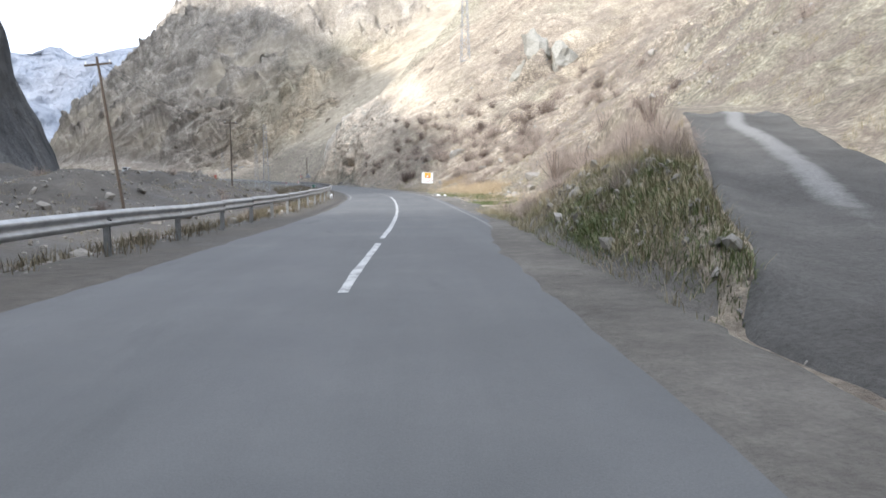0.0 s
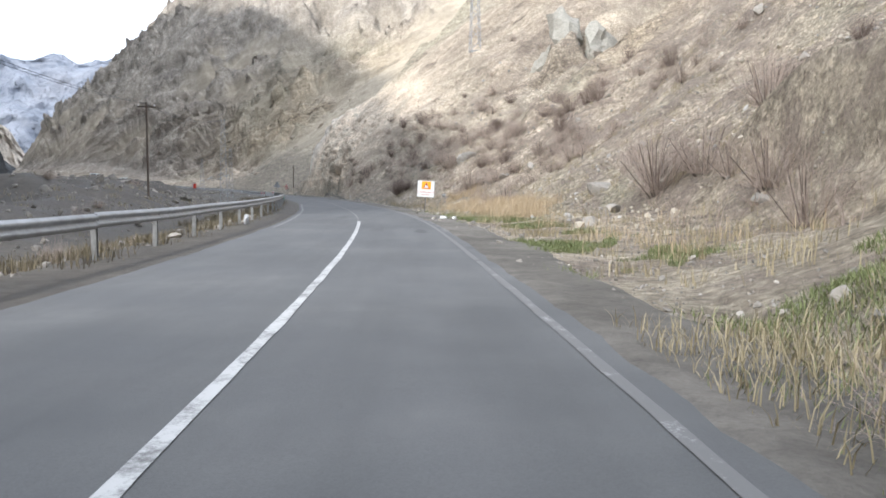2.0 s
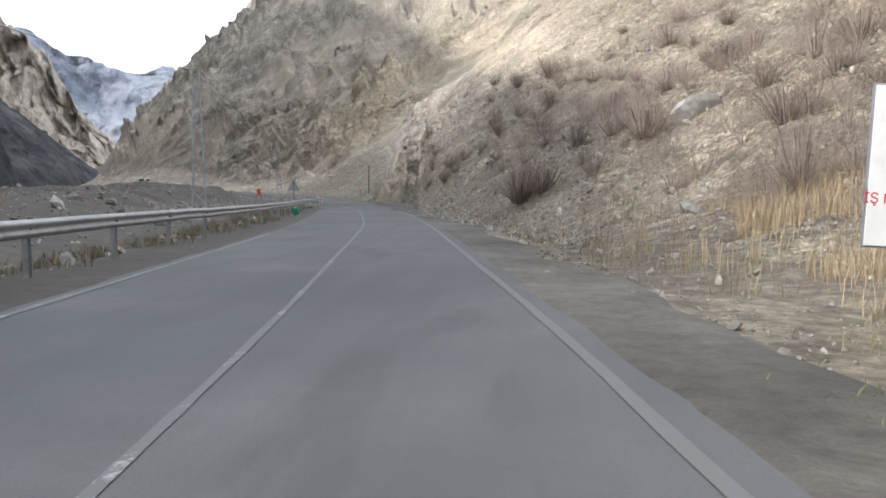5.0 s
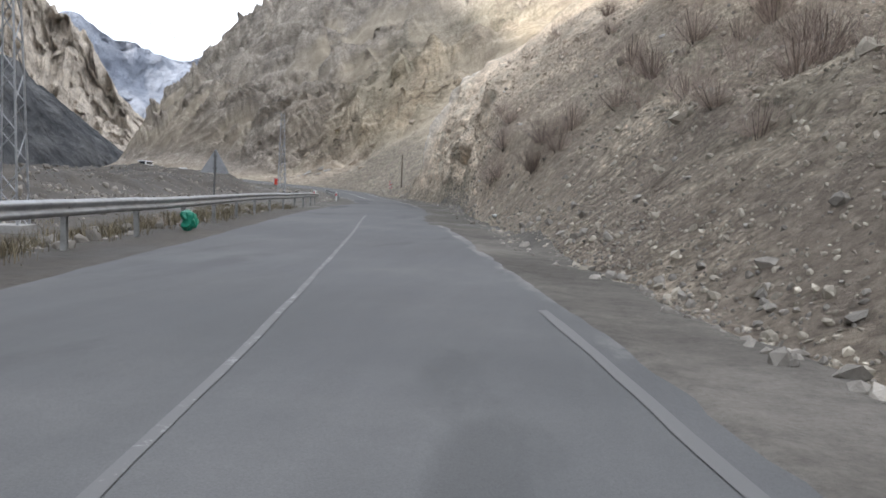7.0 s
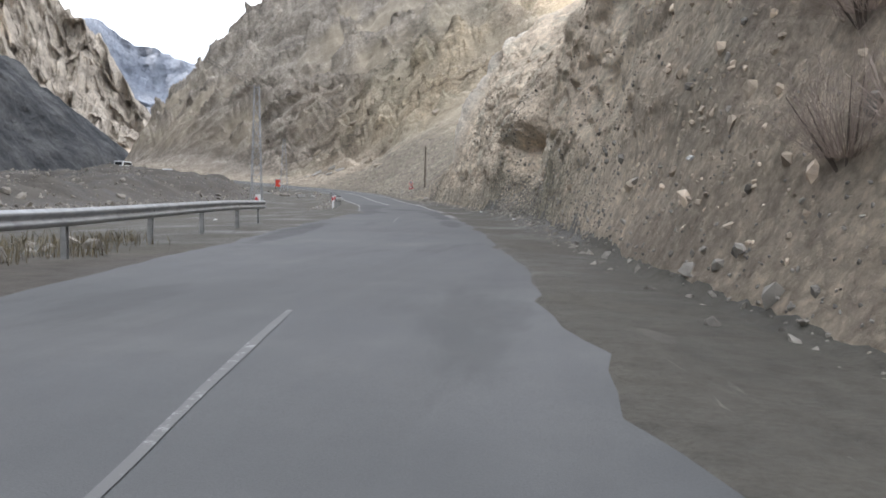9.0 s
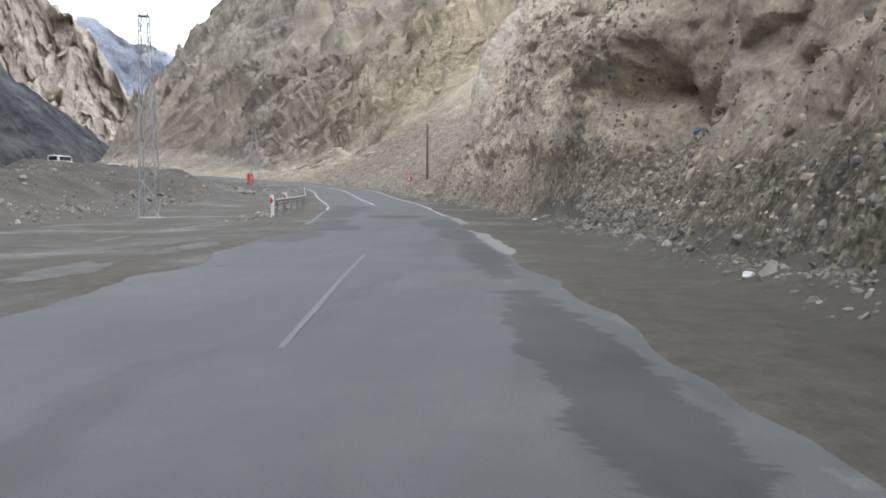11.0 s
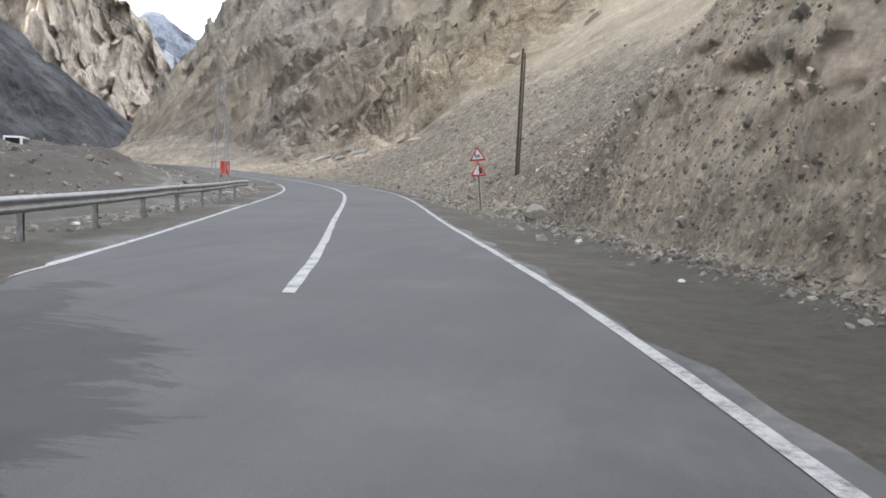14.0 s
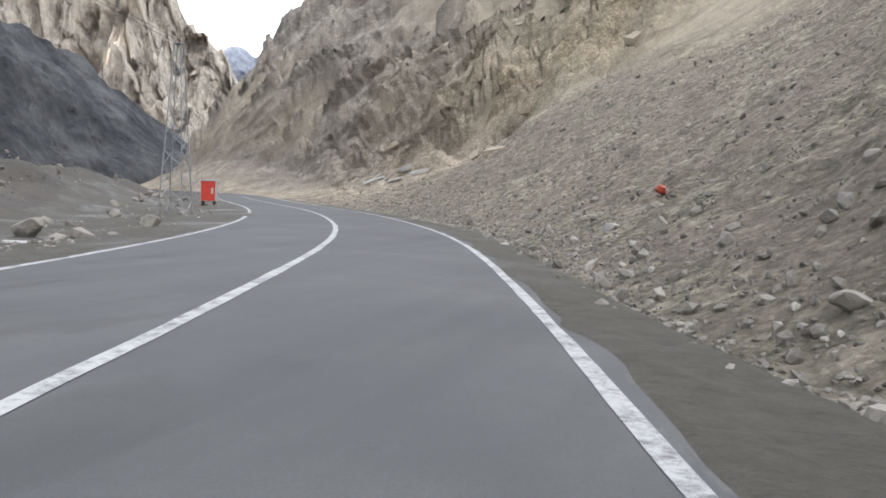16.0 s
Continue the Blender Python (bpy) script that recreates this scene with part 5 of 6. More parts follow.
p6, z6 = scatter_right(1500, 8, 26, lambda n, y: 4.0 + rng.uniform(0, 1, n) * 3.4, 0.07, 0.4)
pa, za = scatter_right(900, 48, 140, lambda n, y: 8 + rng.uniform(0, 1, n) * 27, 0.12, 0.6, 2.6)
stones("slope_stones", np.vstack([p2, p9]), np.concatenate([z2, z9]), stone_material("slope_stone", (1.4, 1.26, 1.02)), "olive-brown stones strewn over the slope")
stones("pale_scree", pa, za, M_STONE_PALE, "pale broken stones strewn over the slope")
stones("cliff_rubble", p5, z5, stone_material("cliff_clod", (1.85, 1.54, 1.19)), "brown clods and stones stuck in the cut bank")
stones("scree", np.vstack([p1, p3, p4, p6, p7, p8]), np.concatenate([z1, z3, z4, z6, z7, z8]), M_STONE, "loose grey-brown scree stones on the slope")


def scatter_left(n, y0, y1, d0, d1, lo, hi, power=2.2, bias=1.0):
    y = rng.uniform(y0, y1, n)
    s = np.interp(y, CY, S)
    d = d0 + (d1 - d0) * rng.uniform(0, 1, n) ** bias
    x, yy, z = at(s, -d)
    z = z + left_height(s, d)
    size = np.minimum(lo * (1 - rng.rand(n)) ** (-1 / power), hi)
    return np.stack([x, yy, z + size * 0.15], -1), size


q1, w1 = scatter_left(7500, -5, 150, 4.9, 9.5, 0.07, 0.5)
q2, w2 = scatter_left(4200, 20, 165, 11, 45, 0.12, 1.2)
q3, w3 = scatter_left(2600, 193, 256, 5.2, 7.4, 0.07, 0.3)
q4, w4 = scatter_left(6000, 158, 340, 16, 62, 0.14, 1.1)
q5, w5 = scatter_left(500, 246, 330, 5.5, 12, 0.10, 0.8)
stones("rubble", np.vstack([q1, q2, q3, q4, q5]), np.concatenate([w1, w2, w3, w4, w5]), M_STONE, "loose grey rubble on the river side of the road")


def boulder(place, size, turn=(0, 0, 0), seed=0.0, material=None, rough=0.05, label="angular grey-brown boulder on the slope", name="boulder", group="boulders beside the road"):
    v = ICO3.copy()
    # a few flat breaks give it facets
    r2 = np.random.RandomState(int(seed * 10) + 3)
    for _ in range(15):
        n = r2.normal(size=3)
        n /= np.linalg.norm(n)
        c = r2.uniform(0.36, 0.72)
        k = v @ n
        v = v - np.clip(k - c, 0, None)[:, None] * n
    v = v * (1 + rough * fbm(v[:, 0] * 2 + seed, v[:, 1] * 2, v[:, 2] * 2, 4)[:, None])
    v = v * np.array(size) * 0.8
    ob = mesh_ob(name, v, ICO3_F, material or M_STONE, smooth_shade=False)
    ob.matrix_world = pose(*place, *turn)
    return tagged(ob, label, "boulder", group)


def boulder_right(y, d, size, turn=(0, 0, 0), seed=0.0, lift=0.2, **k):
    x, yy, z = on_right(s_of_y(y), d)
    return boulder((x, yy, z + size[2] * lift), size, turn, seed, **k)


boulder_right(65.5, 12.7, (2.1, 1.2, 1.9), (12, -30, 35), 1.0, -0.08, label="large grey slab of rock in dry grass")
boulder_right(57.9, 10.5, (1.15, 0.8, 0.6), (0, 12, 70), 2.0, 0.08)
boulder_right(54.8, 8.6, (0.55, 0.5, 0.4), (0, 10, 20), 2.5, 0.1)
boulder_right(231.8, 6.9, (0.9, 0.65, 0.6), (0, 8, 30), 3.0, 0.3, label="grey-green block of rock at the slope's foot")
boulder_right(264, 7.6, (0.36, 0.3, 0.3), (0, 0, 20), 4.0)
boulder_right(251, 7.3, (0.36, 0.3, 0.28), (0, 20, 60), 5.0)
boulder_right(253.5, 7.0, (0.35, 0.3, 0.28), (0, 0, 10), 6.0, material=M_STONE_PALE, label="pale broken stone at the slope's foot")
boulder_right(103.5, 13.5, (1.8, 1.1, 1.3), (20, 10, 30), 7.0, label="pale grey boulder half sunk in scree", material=M_STONE_PALE)
for i in range(34):
    y = random.uniform(92, 300)
    k = random.uniform(0.13, 0.28)
    boulder_right(y, float(foot_of(y)) + random.uniform(-0.5, 3.0), (k, k * random.uniform(0.6, 1), k * random.uniform(0.5, 0.9)), (random.uniform(-20, 20), random.uniform(-20, 20), random.uniform(0, 180)), 10 + i, 0.25)
for i in range(16):
    y = random.uniform(60, 130)
    k = random.uniform(0.4, 0.95)
    boulder_right(y, random.uniform(12, 32), (k, k * random.uniform(0.6, 1), k * random.uniform(0.6, 1.0)), (random.uniform(-30, 30), random.uniform(-30, 30), random.uniform(0, 180)), 60 + i, 0.08)
for i in range(20):
    y = random.uniform(256, 330)
    k = random.uniform(0.3, 1.1)
    d = random.uniform(6.0, 13)
    x, yy, z = on_left(s_of_y(y), d)
    boulder((x, yy, z + k * 0.25), (k, k * 0.8, k * 0.7), (0, 0, random.uniform(0, 180)), 90 + i, label="grey boulder on the muddy ground by the road")
# grey outcrop of rock standing over the scree
for i, (ox, oy, oz, size, turn) in enumerate(((20.6, 134.5, 0.2, (4.8, 5.0, 8.6), (4, -6, 20)), (24.6, 133.0, 0.4, (6.4, 5.0, 8.0), (-6, 8, 55)), (17.9, 136.5, -0.3, (2.8, 3.0, 4.4), (8, -10, 5)))):
    x, yy, z = near_right(ox, oy)
    boulder((x, yy, z + oz), size, turn, 170 + i, M_OUTCROP, 0.32, label="tall grey-green outcrop of cracked rock on the slope", name="rock_outcrop", group="rock outcrops over the scree")
# toppled pale slabs under the crag
for i, (x, y, l_, t_, r_, w_) in enumerate(((-80.6, 330.5, 3.6, 34, 14, 0.55), (-79.6, 329.5, 3.6, 24, 26, 0.5), (-77.9, 327.6, 4.2, 36, 18, 0.6), (-75.6, 326.5, 2.4, 12, 40, 0.8), (-76.4, 331.5, 2.6, 20, 10, 1.0), (-73.6, 329.0, 3.4, 16, 30, 0.8), (-83.5, 332.0, 2.2, 8, 30, 0.5))):
    x, yy, z = near_right(x, y)
    boulder((x, yy, z + 0.5), (l_ * 0.75, w_, w_ * 0.8), (10, -t_, r_), 130 + i, material=M_STONE_PALE, label="long pale slab of rock leaning on the slope", name="rock_slab", group="toppled rock slabs")
for i in range(64):
    x, yy, z = on_right(s_of_y(random.uniform(286, 352)), random.uniform(15, 58))
    l_ = random.uniform(1.6, 5.0)
    w_ = random.uniform(0.35, 0.7) * l_ ** 0.7
    boulder((x, yy, z - 0.05), (l_ * 0.75, w_, w_ * 0.8), (random.uniform(-20, 20), -random.uniform(18, 40), random.uniform(8, 42)), 150 + i, material=M_LEDGE, label="tilted ledge of layered brown rock on the slope", name="rock_ledge", group="rock ledges on the hillside")


# ---------------------------------------------------------------- shrubs and grass
M_TWIG = leaf_material("bare_twigs", (0.26, 0.21, 0.18), (0.46, 0.38, 0.32))
M_TWIG_DARK = leaf_material("dark_bare_twigs", (0.14, 0.108, 0.09), (0.28, 0.22, 0.185))
M_STEM = plain("shrub_stem_bark", (0.13, 0.105, 0.085), 0.95, 0, 0.35, 9.0)
M_DRY = leaf_material("dry_grass", (0.30, 0.225, 0.14), (0.56, 0.45, 0.30))
M_TUFT = leaf_material("faded_grass", (0.20, 0.17, 0.10), (0.40, 0.34, 0.22))
M_TUFT_DARK = leaf_material("withered_grass", (0.085, 0.072, 0.048), (0.22, 0.185, 0.12))
M_GREEN = leaf_material("green_grass", (0.085, 0.10, 0.04), (0.21, 0.235, 0.105))


def twig_mesh(name, n, length, spread, width, rs, origin_r=0.25):
    """Thin three-sided twigs that fan out from a stool, each with a bend."""
    a = rs.uniform(0, 2 * np.pi, n)
    tilt = rs.uniform(0.05, spread, n)
    l = length * rs.uniform(0.45, 1.0, n)
    base = np.stack([np.cos(a) * origin_r * rs.rand(n), np.sin(a) * origin_r * rs.rand(n), np.zeros(n)], -1)
    a2 = a + rs.uniform(-0.7, 0.7, n)
    mid = base + np.stack([np.cos(a) * np.sin(tilt), np.sin(a) * np.sin(tilt), np.cos(tilt)], -1) * (l * 0.5)[:, None]
    t2 = tilt + rs.uniform(-0.3, 0.5, n)
    tip = mid + np.stack([np.cos(a2) * np.sin(t2), np.sin(a2) * np.sin(t2), np.cos(t2)], -1) * (l * 0.5)[:, None]
    # side twigs leave the bend
    ks = 5
    bs = np.repeat(mid, ks, 0) + np.repeat(tip - mid, ks, 0) * rs.rand(n * ks, 1) * 0.7
    dirs = rs.normal(size=(n * ks, 3))
    dirs[:, 2] = np.abs(dirs[:, 2]) * 0.8
    dirs /= np.linalg.norm(dirs, axis=1)[:, None]
    ts = bs + dirs * (np.repeat(l, ks) * rs.uniform(0.12, 0.34, n * ks))[:, None]
    segs = [(base, mid, width, width * 0.7), (mid, tip, width * 0.7, width * 0.25), (bs, ts, width * 0.4, width * 0.15)]
    V, F, off = [], [], 0
    for p, q, w0, w1 in segs:
        m = len(p)
        ring = np.array([(1, 0, 0), (-0.5, 0.87, 0), (-0.5, -0.87, 0)])
        v = np.concatenate([p[:, None] + ring * w0, q[:, None] + ring * w1], 1)
        f = np.array([(0, 1, 4, 3), (1, 2, 5, 4), (2, 0, 3, 5)])
        V.append(v.reshape(-1, 3))
        F.append((f[None] + (np.arange(m) * 6)[:, None, None]).reshape(-1, 4) + off)
        off += m * 6
    return np.vstack(V), np.vstack(F)


def shrub_kind(seed, n, length, spread, material, label):
    rs = np.random.RandomState(seed)
    e = thing("shrub", label, "shrub", "bare winter shrubs")
    v, f = twig_mesh("twigs", n, length, spread, 0.0042 * length, rs)
    mesh_ob("crown", v, f, material, e, smooth_shade=False)
    bm = bmesh.new()
    for i in range(7):
        t = rs.uniform(0.1, spread * 0.8)
        a = rs.uniform(0, 6.28)
        l = length * rs.uniform(0.45, 0.8)
        add_rod(bm, (0.05 * math.cos(a), 0.05 * math.sin(a), -0.15), (l * math.sin(t) * math.cos(a), l * math.sin(t) * math.sin(a), l * math.cos(t)), 0.012 * length, 0.005 * length, 5)
    part("stock", bm, M_STEM, e)
    return e


kinds = [shrub_kind(1, 150, 1.15, 1.35, M_TWIG, "bare grey-brown shrub on the stony slope"), shrub_kind(2, 150, 0.9, 1.5, M_TWIG, "low bare brown scrub on the stony slope"),
         shrub_kind(3, 150, 1.25, 1.15, M_TWIG_DARK, "dark bare shrub on the stony slope")]
_used = set()


def put_shrub(kind, place, size, turn):
    if kind not in _used:
        _used.add(kind)
        e = kinds[kind]
        e.matrix_world = pose(*place, 0, 0, turn) @ Matrix.Scale(size, 4)
        return e
    c = copy_thing(kinds[kind], pose(*place, 0, 0, turn))
    c.scale = (size, size, size * random.uniform(0.8, 1.1))
    return c


for y, d, k, size in ((58, 12.5, 0, 2.9), (56, 13.5, 0, 2.6), (60, 13.0, 0, 2.4), (90, 18.5, 2, 1.9), (113, 20, 2, 1.6), (96, 14, 0, 1.6), (101, 17, 0, 1.8), (50, 13, 0, 2.3), (46, 12, 0, 2.0), (54, 15, 0, 2.2), (42, 14, 2, 1.9), (39, 11, 0, 1.6), (62, 20, 0, 1.8),
                      (120, 10, 0, 1.5), (104, 9.5, 1, 1.5), (110, 10.5, 2, 1.3), (30, 9.5, 1, 1.8), (26, 8.0, 1, 1.7), (22, 6.8, 1, 1.3), (35, 8.8, 1, 1.6), (18, 6.6, 1, 1.0), (20, 7.4, 1, 1.2), (24, 8.2, 0, 1.2), (28, 8.6, 1, 1.5), (23, 6.2, 1, 1.0), (32, 9.8, 0, 1.4), (37, 10.5, 1, 1.6), (117, 19, 0, 2.0), (126, 22, 0, 2.1), (131, 25, 1, 2.2), (106.4, 6.9, 2, 1.7), (107.2, 7.5, 0, 1.8), (105.8, 7.7, 2, 1.6), (107.8, 7.0, 2, 1.3), (104.5, 11.8, 0, 2.0), (108, 11.6, 0, 1.7),
                      (134, 6.9, 2, 1.2), (135.2, 7.5, 2, 1.4), (133.2, 7.7, 0, 1.3), (134.6, 8.6, 0, 1.5), (136.5, 11.5, 0, 1.5), (132, 12.5, 0, 1.6), (138, 13.8, 2, 1.5), (130, 14.5, 0, 1.8), (143, 7.2, 0, 1.3), (141, 6.7, 0, 1.5), (139, 6.2, 1, 1.4), (140, 6.0, 0, 1.2), (146, 7.2, 0, 1.1), (128, 17, 0, 1.8), (124, 15, 1, 1.7),
                      (90, 22, 2, 1.9), (94, 20, 2, 1.3), (99, 21, 0, 1.6), (112, 16, 0, 1.8), (118, 14, 0, 1.5), (115, 12.5, 1, 1.5), (121, 8.6, 0, 1.1), (118, 8.2, 1, 1.2), (125, 9.5, 0, 1.1), (114, 8.8, 0, 1.2)):
    put_shrub(k, on_right(s_of_y(y), d), size, random.uniform(0, 360))
for i in range(135):
    y = random.uniform(45, 150) if i % 3 == 0 else random.uniform(78, 136)
    d = random.uniform(11, 36) if i % 3 == 0 else random.uniform(9.5, 26)
    if on_track(*on_right(s_of_y(y), d)[:2]) > 0.4:
        continue
    put_shrub(random.choice((0, 0, 1, 1, 2)), on_right(s_of_y(y), d), random.uniform(0.8, 2.0), random.uniform(0, 360))
for i in range(46):
    y, d = random.uniform(12, 32), random.uniform(4.2, 9.6)
    x, yy, z = on_right(s_of_y(y), d)
    if on_track(x, yy) < 0.4:
        put_shrub(random.choice((1, 1, 0)), (x, yy, z), random.uniform(0.45, 0.95), random.uniform(0, 360))
for i in range(24):
    y, d = random.uniform(10, 140), random.uniform(5.6, 9)
    put_shrub(random.choice((1, 1, 0)), on_left(s_of_y(y), d), random.uniform(0.35, 0.7), random.uniform(0, 360))
for i in range(14):
    y, d = random.uniform(20, 110), random.uniform(13, 30)
    put_shrub(random.choice((1, 2, 0)), on_left(s_of_y(y), d), random.uniform(0.6, 1.2), random.uniform(0, 360))


def far_scrub(n):
    """Low bushes strewn over the upper slope, too many and too far to count."""
    rs = np.random.RandomState(21)
    V, F, off = [], [], 0
    y = np.where(rs.rand(n) < 0.6, rs.uniform(80, 140, n), rs.uniform(40, 175, n))
    d = 10 + 70 * rs.rand(n) ** 1.5
    x, yy, z, h, c = right_surface(np.interp(y, CY, S), d)
    for i in range(n):
        if on_track(x[i], yy[i]) > 0.3:
            continue
        k = rs.uniform(0.7, 1.7)
        v, f = twig_mesh("twigs", 16, k, 1.4, 0.014, rs)
        V.append(v + np.array([x[i], yy[i], z[i] - 0.05]))
        F.append(f + off)
        off += len(v)
    return tagged(mesh_ob("scrub", np.vstack(V), np.vstack(F), M_TWIG, smooth_shade=False), "low bare brown scrub strewn over the hillside", "scrub", kind="stuff")


far_scrub(900)


def grass(name, places, heights, material, label, width=0.012, lean=0.35):
    n = len(places)
    a = rng.uniform(0, 2 * np.pi, n)
    out = np.stack([np.cos(a), np.sin(a), np.zeros(n)], -1)
    side = np.stack([-np.sin(a), np.cos(a), np.zeros(n)], -1) * width
    k = rng.uniform(0.1, lean, n)[:, None] * heights[:, None]
    up = np.array([0, 0, 1.0])
    p0 = places
    p1 = places + up * heights[:, None] * 0.55 + out * k * 0.35
    p2 = places + up * heights[:, None] * rng.uniform(0.8, 1.0, (n, 1)) + out * k
    v = np.stack([p0 - side, p0 + side, p1 - side * 0.8, p1 + side * 0.8, p2], 1).reshape(-1, 3)
    o = (np.arange(n) * 5)[:, None]
    f = np.vstack([o + np.array([0, 1, 3]), o + np.array([0, 3, 2]), o + np.array([2, 3, 4])])
    return tagged(mesh_ob(name, v, f, material, smooth_shade=False), label, "grass", kind="stuff")


def tufts_right(n, per, y0, y1, d0, d1, spread, bias=1.0):
    y = rng.uniform(y0, y1, n)
    s = np.interp(y, CY, S)
    d = d0 + (d1 - d0) * rng.uniform(0, 1, n) ** bias
    s, d = np.repeat(s, per) + rng.normal(0, spread, n * per), np.repeat(d, per) + rng.normal(0, spread, n * per)
    d = np.maximum(d, 3.45)
    x, yy, z, h, c = right_surface(s, d)
    keep = on_track(x, yy) < 0.4
    return np.stack([x, yy, z - 0.02], -1)[keep]


def tufts_left(n, per, y0, y1, d0, d1, spread):
    y = rng.uniform(y0, y1, n)
    s = np.repeat(np.interp(y, CY, S), per) + rng.normal(0, spread, n * per)
    d = np.repeat(d0 + (d1 - d0) * rng.uniform(0, 1, n), per) + rng.normal(0, spread, n * per)
    x, yy, z = at(s, -d)
    return np.stack([x, yy, z + left_height(s, d) - 0.02], -1)


g1 = tufts_right(330, 60, 62, 92, 7.2, 11.5, 0.42)
g1b = tufts_right(22, 30, 42, 62, 6.8, 10.5, 0.40)
g1 = g1[fbm(g1[:, 0] * 0.5, g1[:, 1] * 0.35, 0, 3) > -0.25]
grass("dry_reeds", np.vstack([g1, g1b]), rng.uniform(0.15, 0.85, len(g1) + len(g1b)) ** 1.2, M_DRY, "tall dry straw-coloured reeds beside the road", 0.006, 0.55)
g2 = np.vstack([tufts_right(500, 40, 8, 78, 4.5, 8.0, 0.3), tufts_right(1300, 45, 30, 66, 5.0, 7.8, 0.28), tufts_right(420, 60, 8.5, 32, 4.0, 8.2, 0.3), tufts_right(420, 50, 9.5, 30, 3.7, 6.6, 0.25), tufts_right(230, 60, 7.2, 16, 3.5, 6.0, 0.25)])
g2 = g2[(fbm(g2[:, 0] * 0.45, g2[:, 1] * 0.3, 4.0, 3) > 0.0) | (g2[:, 1] < 20)]
grass("green_grass", g2, rng.uniform(0.06, 0.19, len(g2)), M_GREEN, "short green grass on the verge", 0.006, 1.4)
g3 = tufts_right(850, 26, 8, 108, 5.4, 30, 0.25, 1.4)
g4 = tufts_left(1500, 26, -8, 150, 4.7, 10, 0.22)
g5 = tufts_left(260, 22, 0, 140, 12, 35, 0.3)
g6 = tufts_right(520, 40, 7.5, 34, 3.6, 8.5, 0.3)
grass("dead_grass", g6, rng.uniform(0.12, 0.42, len(g6)), M_TUFT, "dead brown grass on the mound by the track", 0.006, 0.9)
grass("withered_grass", g4, rng.uniform(0.12, 0.5, len(g4)), M_TUFT_DARK, "withered brown grass under the guardrail", 0.009, 0.7)
grass("dry_tufts", np.vstack([g3, g5]), rng.uniform(0.12, 0.45, len(g3) + len(g5)), M_TUFT, "faded dry grass tufts on stony ground", 0.009, 0.6)


# ---------------------------------------------------------------- cabin, vans, litter
def cabin():
    m_red = plain("red_cabin_paint", (0.62, 0.06, 0.035), 0.55, 0, 0.2, 3.0)
    m_side = plain("pale_cabin_panel", (0.55, 0.56, 0.55), 0.6, 0, 0.2, 3.0)
    x, y = -73.6, 285.9
    z = near_left(x, y)[2]
    c = thing("roadside_cabin", "small red and white roadside cabin beside the road", "cabin", place=pose(x, y, z + 0.28, 0, 0, 26) @ Matrix.Scale(0.66, 4))
    part("body", box((-0.8, -0.75, 0.1), (0.8, 0.75, 2.35), 0.03), m_side, c)
    door = part("front_panel", box((-0.72, -0.80, 0.15), (0.80, -0.752, 2.32), 0.015), m_red, c, "red painted front panel")
    part("stripe", box((0.35, -0.812, 0.9), (0.6, -0.802, 1.6), 0.004), plain("cream_stripe", (0.6, 0.5, 0.42), 0.6), door)
    part("roof", box((-0.92, -0.92, 2.352), (0.92, 0.87, 2.46), 0.03), m_side, c)
    for k in (-0.7, 0.55):
        part("skid", box((k, -0.75, -0.7), (k + 0.15, 0.75, 0.098), 0.01), M_WOOD, c)


def van(x, y, z, turn):
    paint = plain("white_van_paint", (0.75, 0.76, 0.77), 0.35, 0, 0.06, 2.0)
    glass = plain("dark_van_glass", (0.02, 0.024, 0.03), 0.08, 0, 0.1, 2.0, 0.6)
    rubber = plain("tyre_rubber", (0.03, 0.03, 0.03), 0.85, 0, 0.2, 8.0)
    v = thing("van", "white van parked far off on the gravel", "van", place=pose(x, y, z, 0, 0, turn))
    body = prism([(-2.3, 0.35), (2.3, 0.35), (2.35, 0.95), (1.75, 1.10), (1.25, 1.95), (-2.2, 2.0), (-2.3, 1.0)], -0.9, 0.9, 0.06)
    part("body", body, paint, v)
    part("windscreen", prism([(1.78, 1.12), (1.31, 1.88), (1.27, 1.86), (1.74, 1.10)], -0.78, 0.78), glass, v)
    for k in (-0.905, 0.895):
        part("side_window", prism([(-1.9, 1.2), (1.45, 1.2), (1.15, 1.78), (-1.9, 1.78)], k, k + 0.012), glass, v)
    part("rear_window", box((-2.31, -0.7, 1.2), (-2.27, 0.7, 1.8)), glass, v)
    for a in (-1.45, 1.45):
        for b in (-0.86, 0.70):
            w = part("wheel", rod((a, b, 0.34), (a, b + 0.18, 0.34), 0.34, None, 18), rubber, v)
            part("rim", rod((a, b - 0.005, 0.34), (a, b + 0.185, 0.34), 0.19, None, 14), M_GREY, w)


cabin()
for x, y, t_ in ((-93.6, 277.5, 120), (-100.4, 273.3, 95)):
    van(x, y, near_left(x, y)[2], t_)


def crumple(name, place, size, color, label, seed, category="litter", rough=0.4):
    v = ICO3 * (1 + 0.35 * fbm(ICO3[:, 0] * 1.6 + seed, ICO3[:, 1] * 1.6, ICO3[:, 2] * 1.6, 4)[:, None])
    v = v * np.array(size) * 0.5
    ob = mesh_ob(name, v, ICO3_F, plain(name + "_plastic", color, rough, 0, 0.2, 6.0), smooth_shade=False)
    ob.matrix_world = pose(*place, 0, 0, seed * 40)
    return tagged(ob, label, category, "roadside litter")


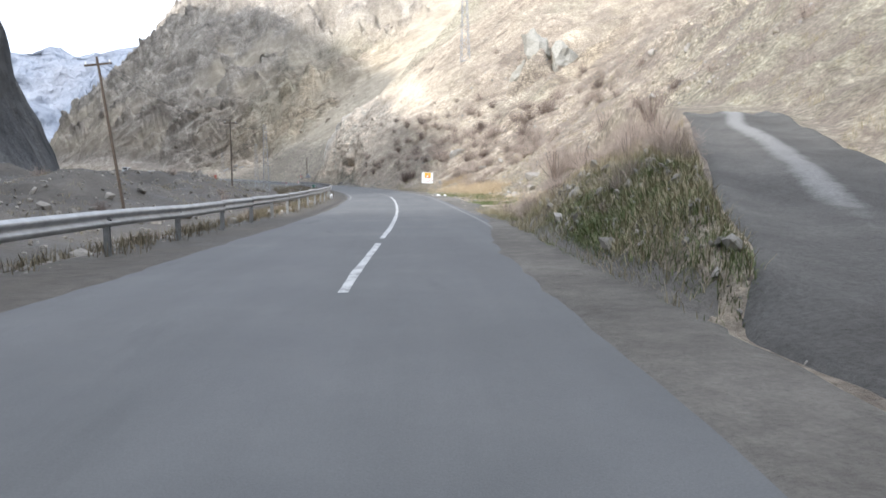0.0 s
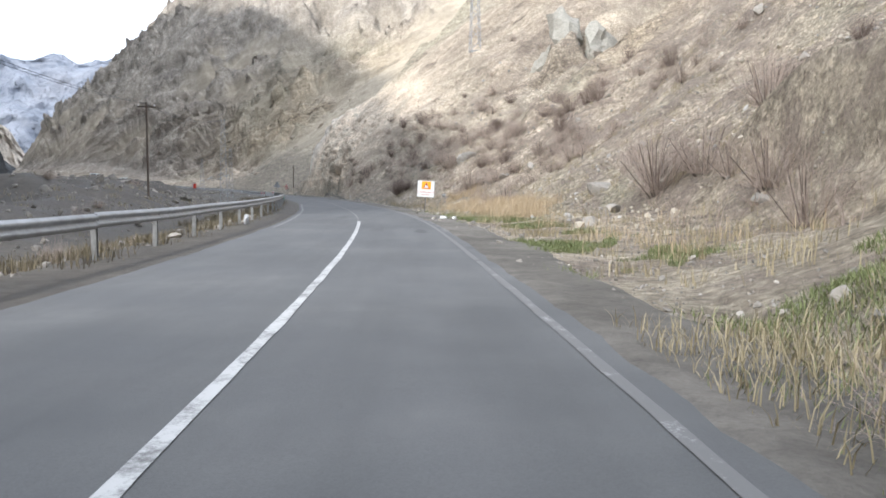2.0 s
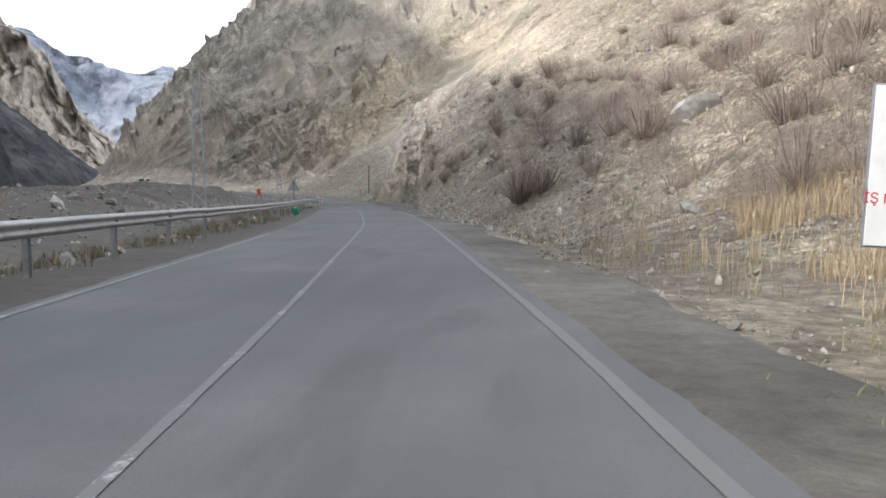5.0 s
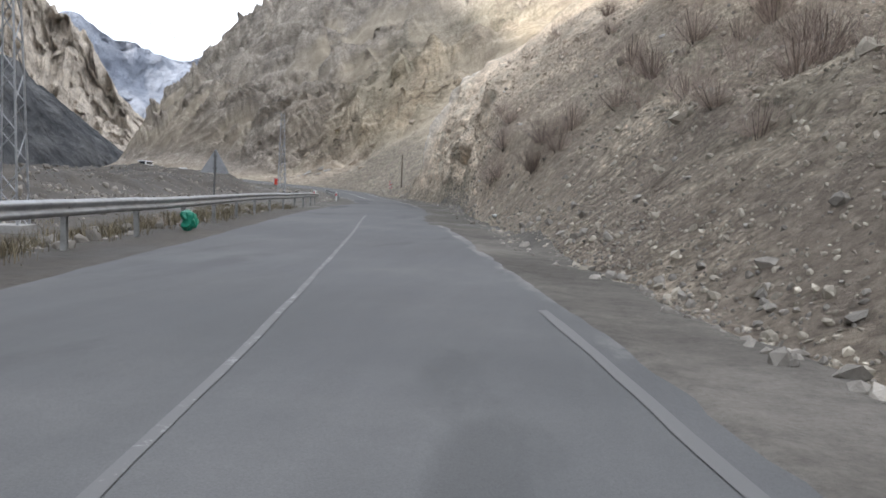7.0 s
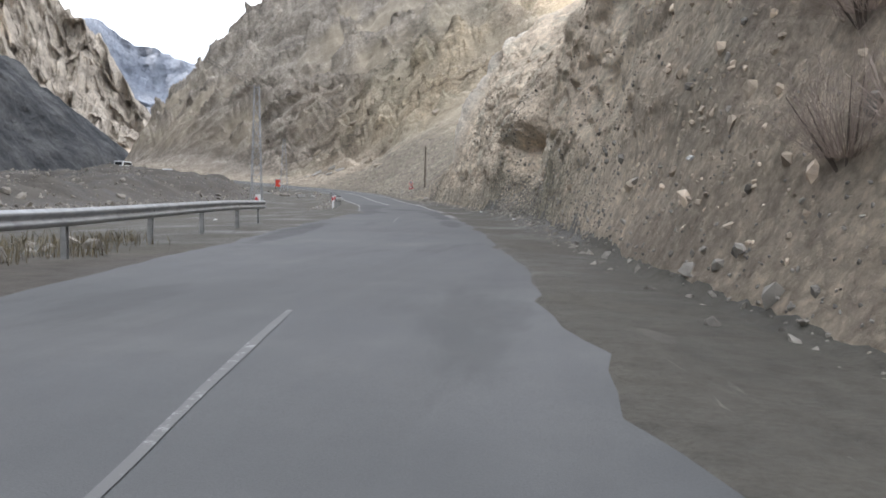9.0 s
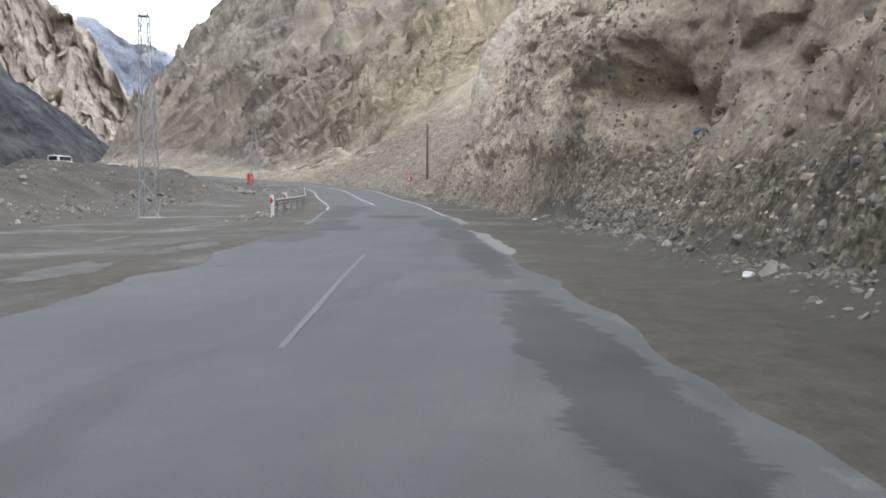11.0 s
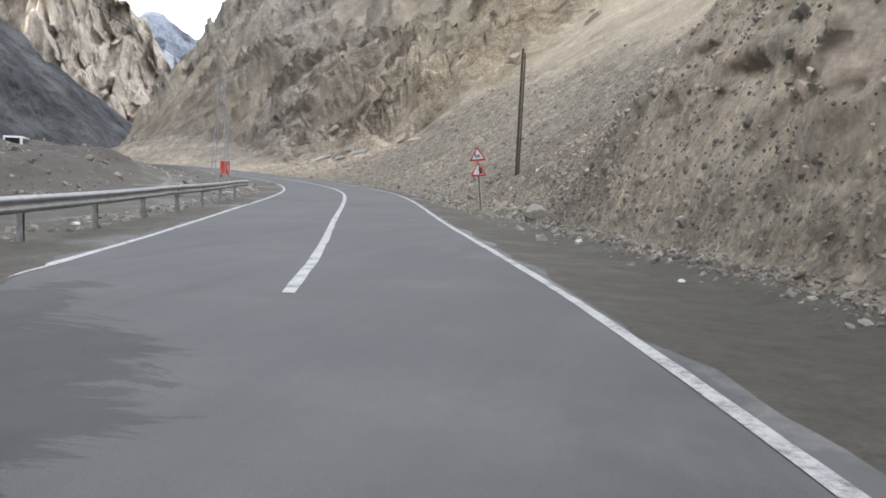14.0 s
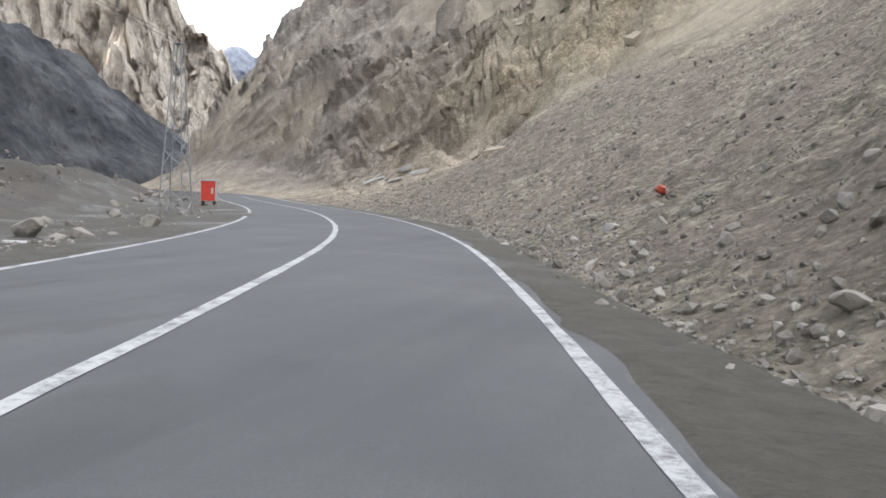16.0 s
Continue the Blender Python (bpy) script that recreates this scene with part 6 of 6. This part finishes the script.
x, y, z = at(s_of_y(124.2), -4.3)
crumple("sack", (float(x), float(y), float(z) + 0.25), (0.46, 0.42, 0.55), (0.02, 0.24, 0.15), "green plastic sack beside the guardrail", 1, "sack")
x, y, z = on_right(s_of_y(181), 9.2)
crumple("plastic_sheet", (x, y, z + 0.15), (0.9, 0.5, 0.35), (0.05, 0.16, 0.34), "blue crumpled plastic sheet on rubble", 2)
x, y, z = on_right(s_of_y(255), 8.8)
crumple("plastic_bag", (x, y, z + 0.15), (0.36, 0.28, 0.26), (0.46, 0.09, 0.05), "red plastic bag caught on the slope", 3)
crumple("paper_bag", (1.66, 64.2, 0.02), (0.34, 0.26, 0.18), (0.8, 0.8, 0.78), "white crumpled bag on the gravel verge", 4)
crumple("paper_bag", (2.2, 64.1, 0.02), (0.22, 0.2, 0.14), (0.8, 0.8, 0.78), "small white crumpled bag on the verge", 5)
x, y, z = on_left(s_of_y(58), 4.45)
crumple("plastic_bag", (x, y, z + 0.27), (0.2, 0.18, 0.42), (0.5, 0.51, 0.52), "white plastic bag caught on the guardrail post", 9)
for i in range(26):
    y = random.uniform(40, 290)
    d = random.uniform(5.2, 9.5) if i % 2 else random.uniform(5.4, 8)
    x, yy, z = on_right(s_of_y(y), d) if i % 2 else on_left(s_of_y(y), d)
    k = random.uniform(0.10, 0.26)
    crumple("paper_scrap", (x, yy, z + k * 0.3), (k, k * 0.7, k * 0.5), (0.7, 0.7, 0.68), "small pale scrap of litter on the ground", 6 + i)

# broken concrete and a plank on the mud of the bend
def slab_thing(name, s, d, size, turn, material, label, category):
    x, y, z = on_left(s, d)
    bm = box((-size[0] / 2, -size[1] / 2, 0), (size[0] / 2, size[1] / 2, size[2]), min(size) * 0.12)
    me = bpy.data.meshes.new(name)
    bm.to_mesh(me)
    bm.free()
    me.materials.append(material)
    ob = new(name, me)
    ob.matrix_world = pose(x, y, z + 0.0, 0, 2, turn)
    return tagged(ob, label, category)


slab_thing("plank", s_of_y(254.5), 6.9, (1.7, 0.25, 0.06), 70, M_WHITE, "pale plank lying on the mud", "plank")
slab_thing("concrete_block", s_of_y(251.5), 9.3, (1.2, 0.6, 0.55), 40, M_CONCRETE, "grey concrete block beside the road", "concrete block")
slab_thing("concrete_block", s_of_y(252.8), 7.6, (0.9, 0.35, 0.15), 65, M_CONCRETE, "flat broken concrete slab beside the road", "concrete block")
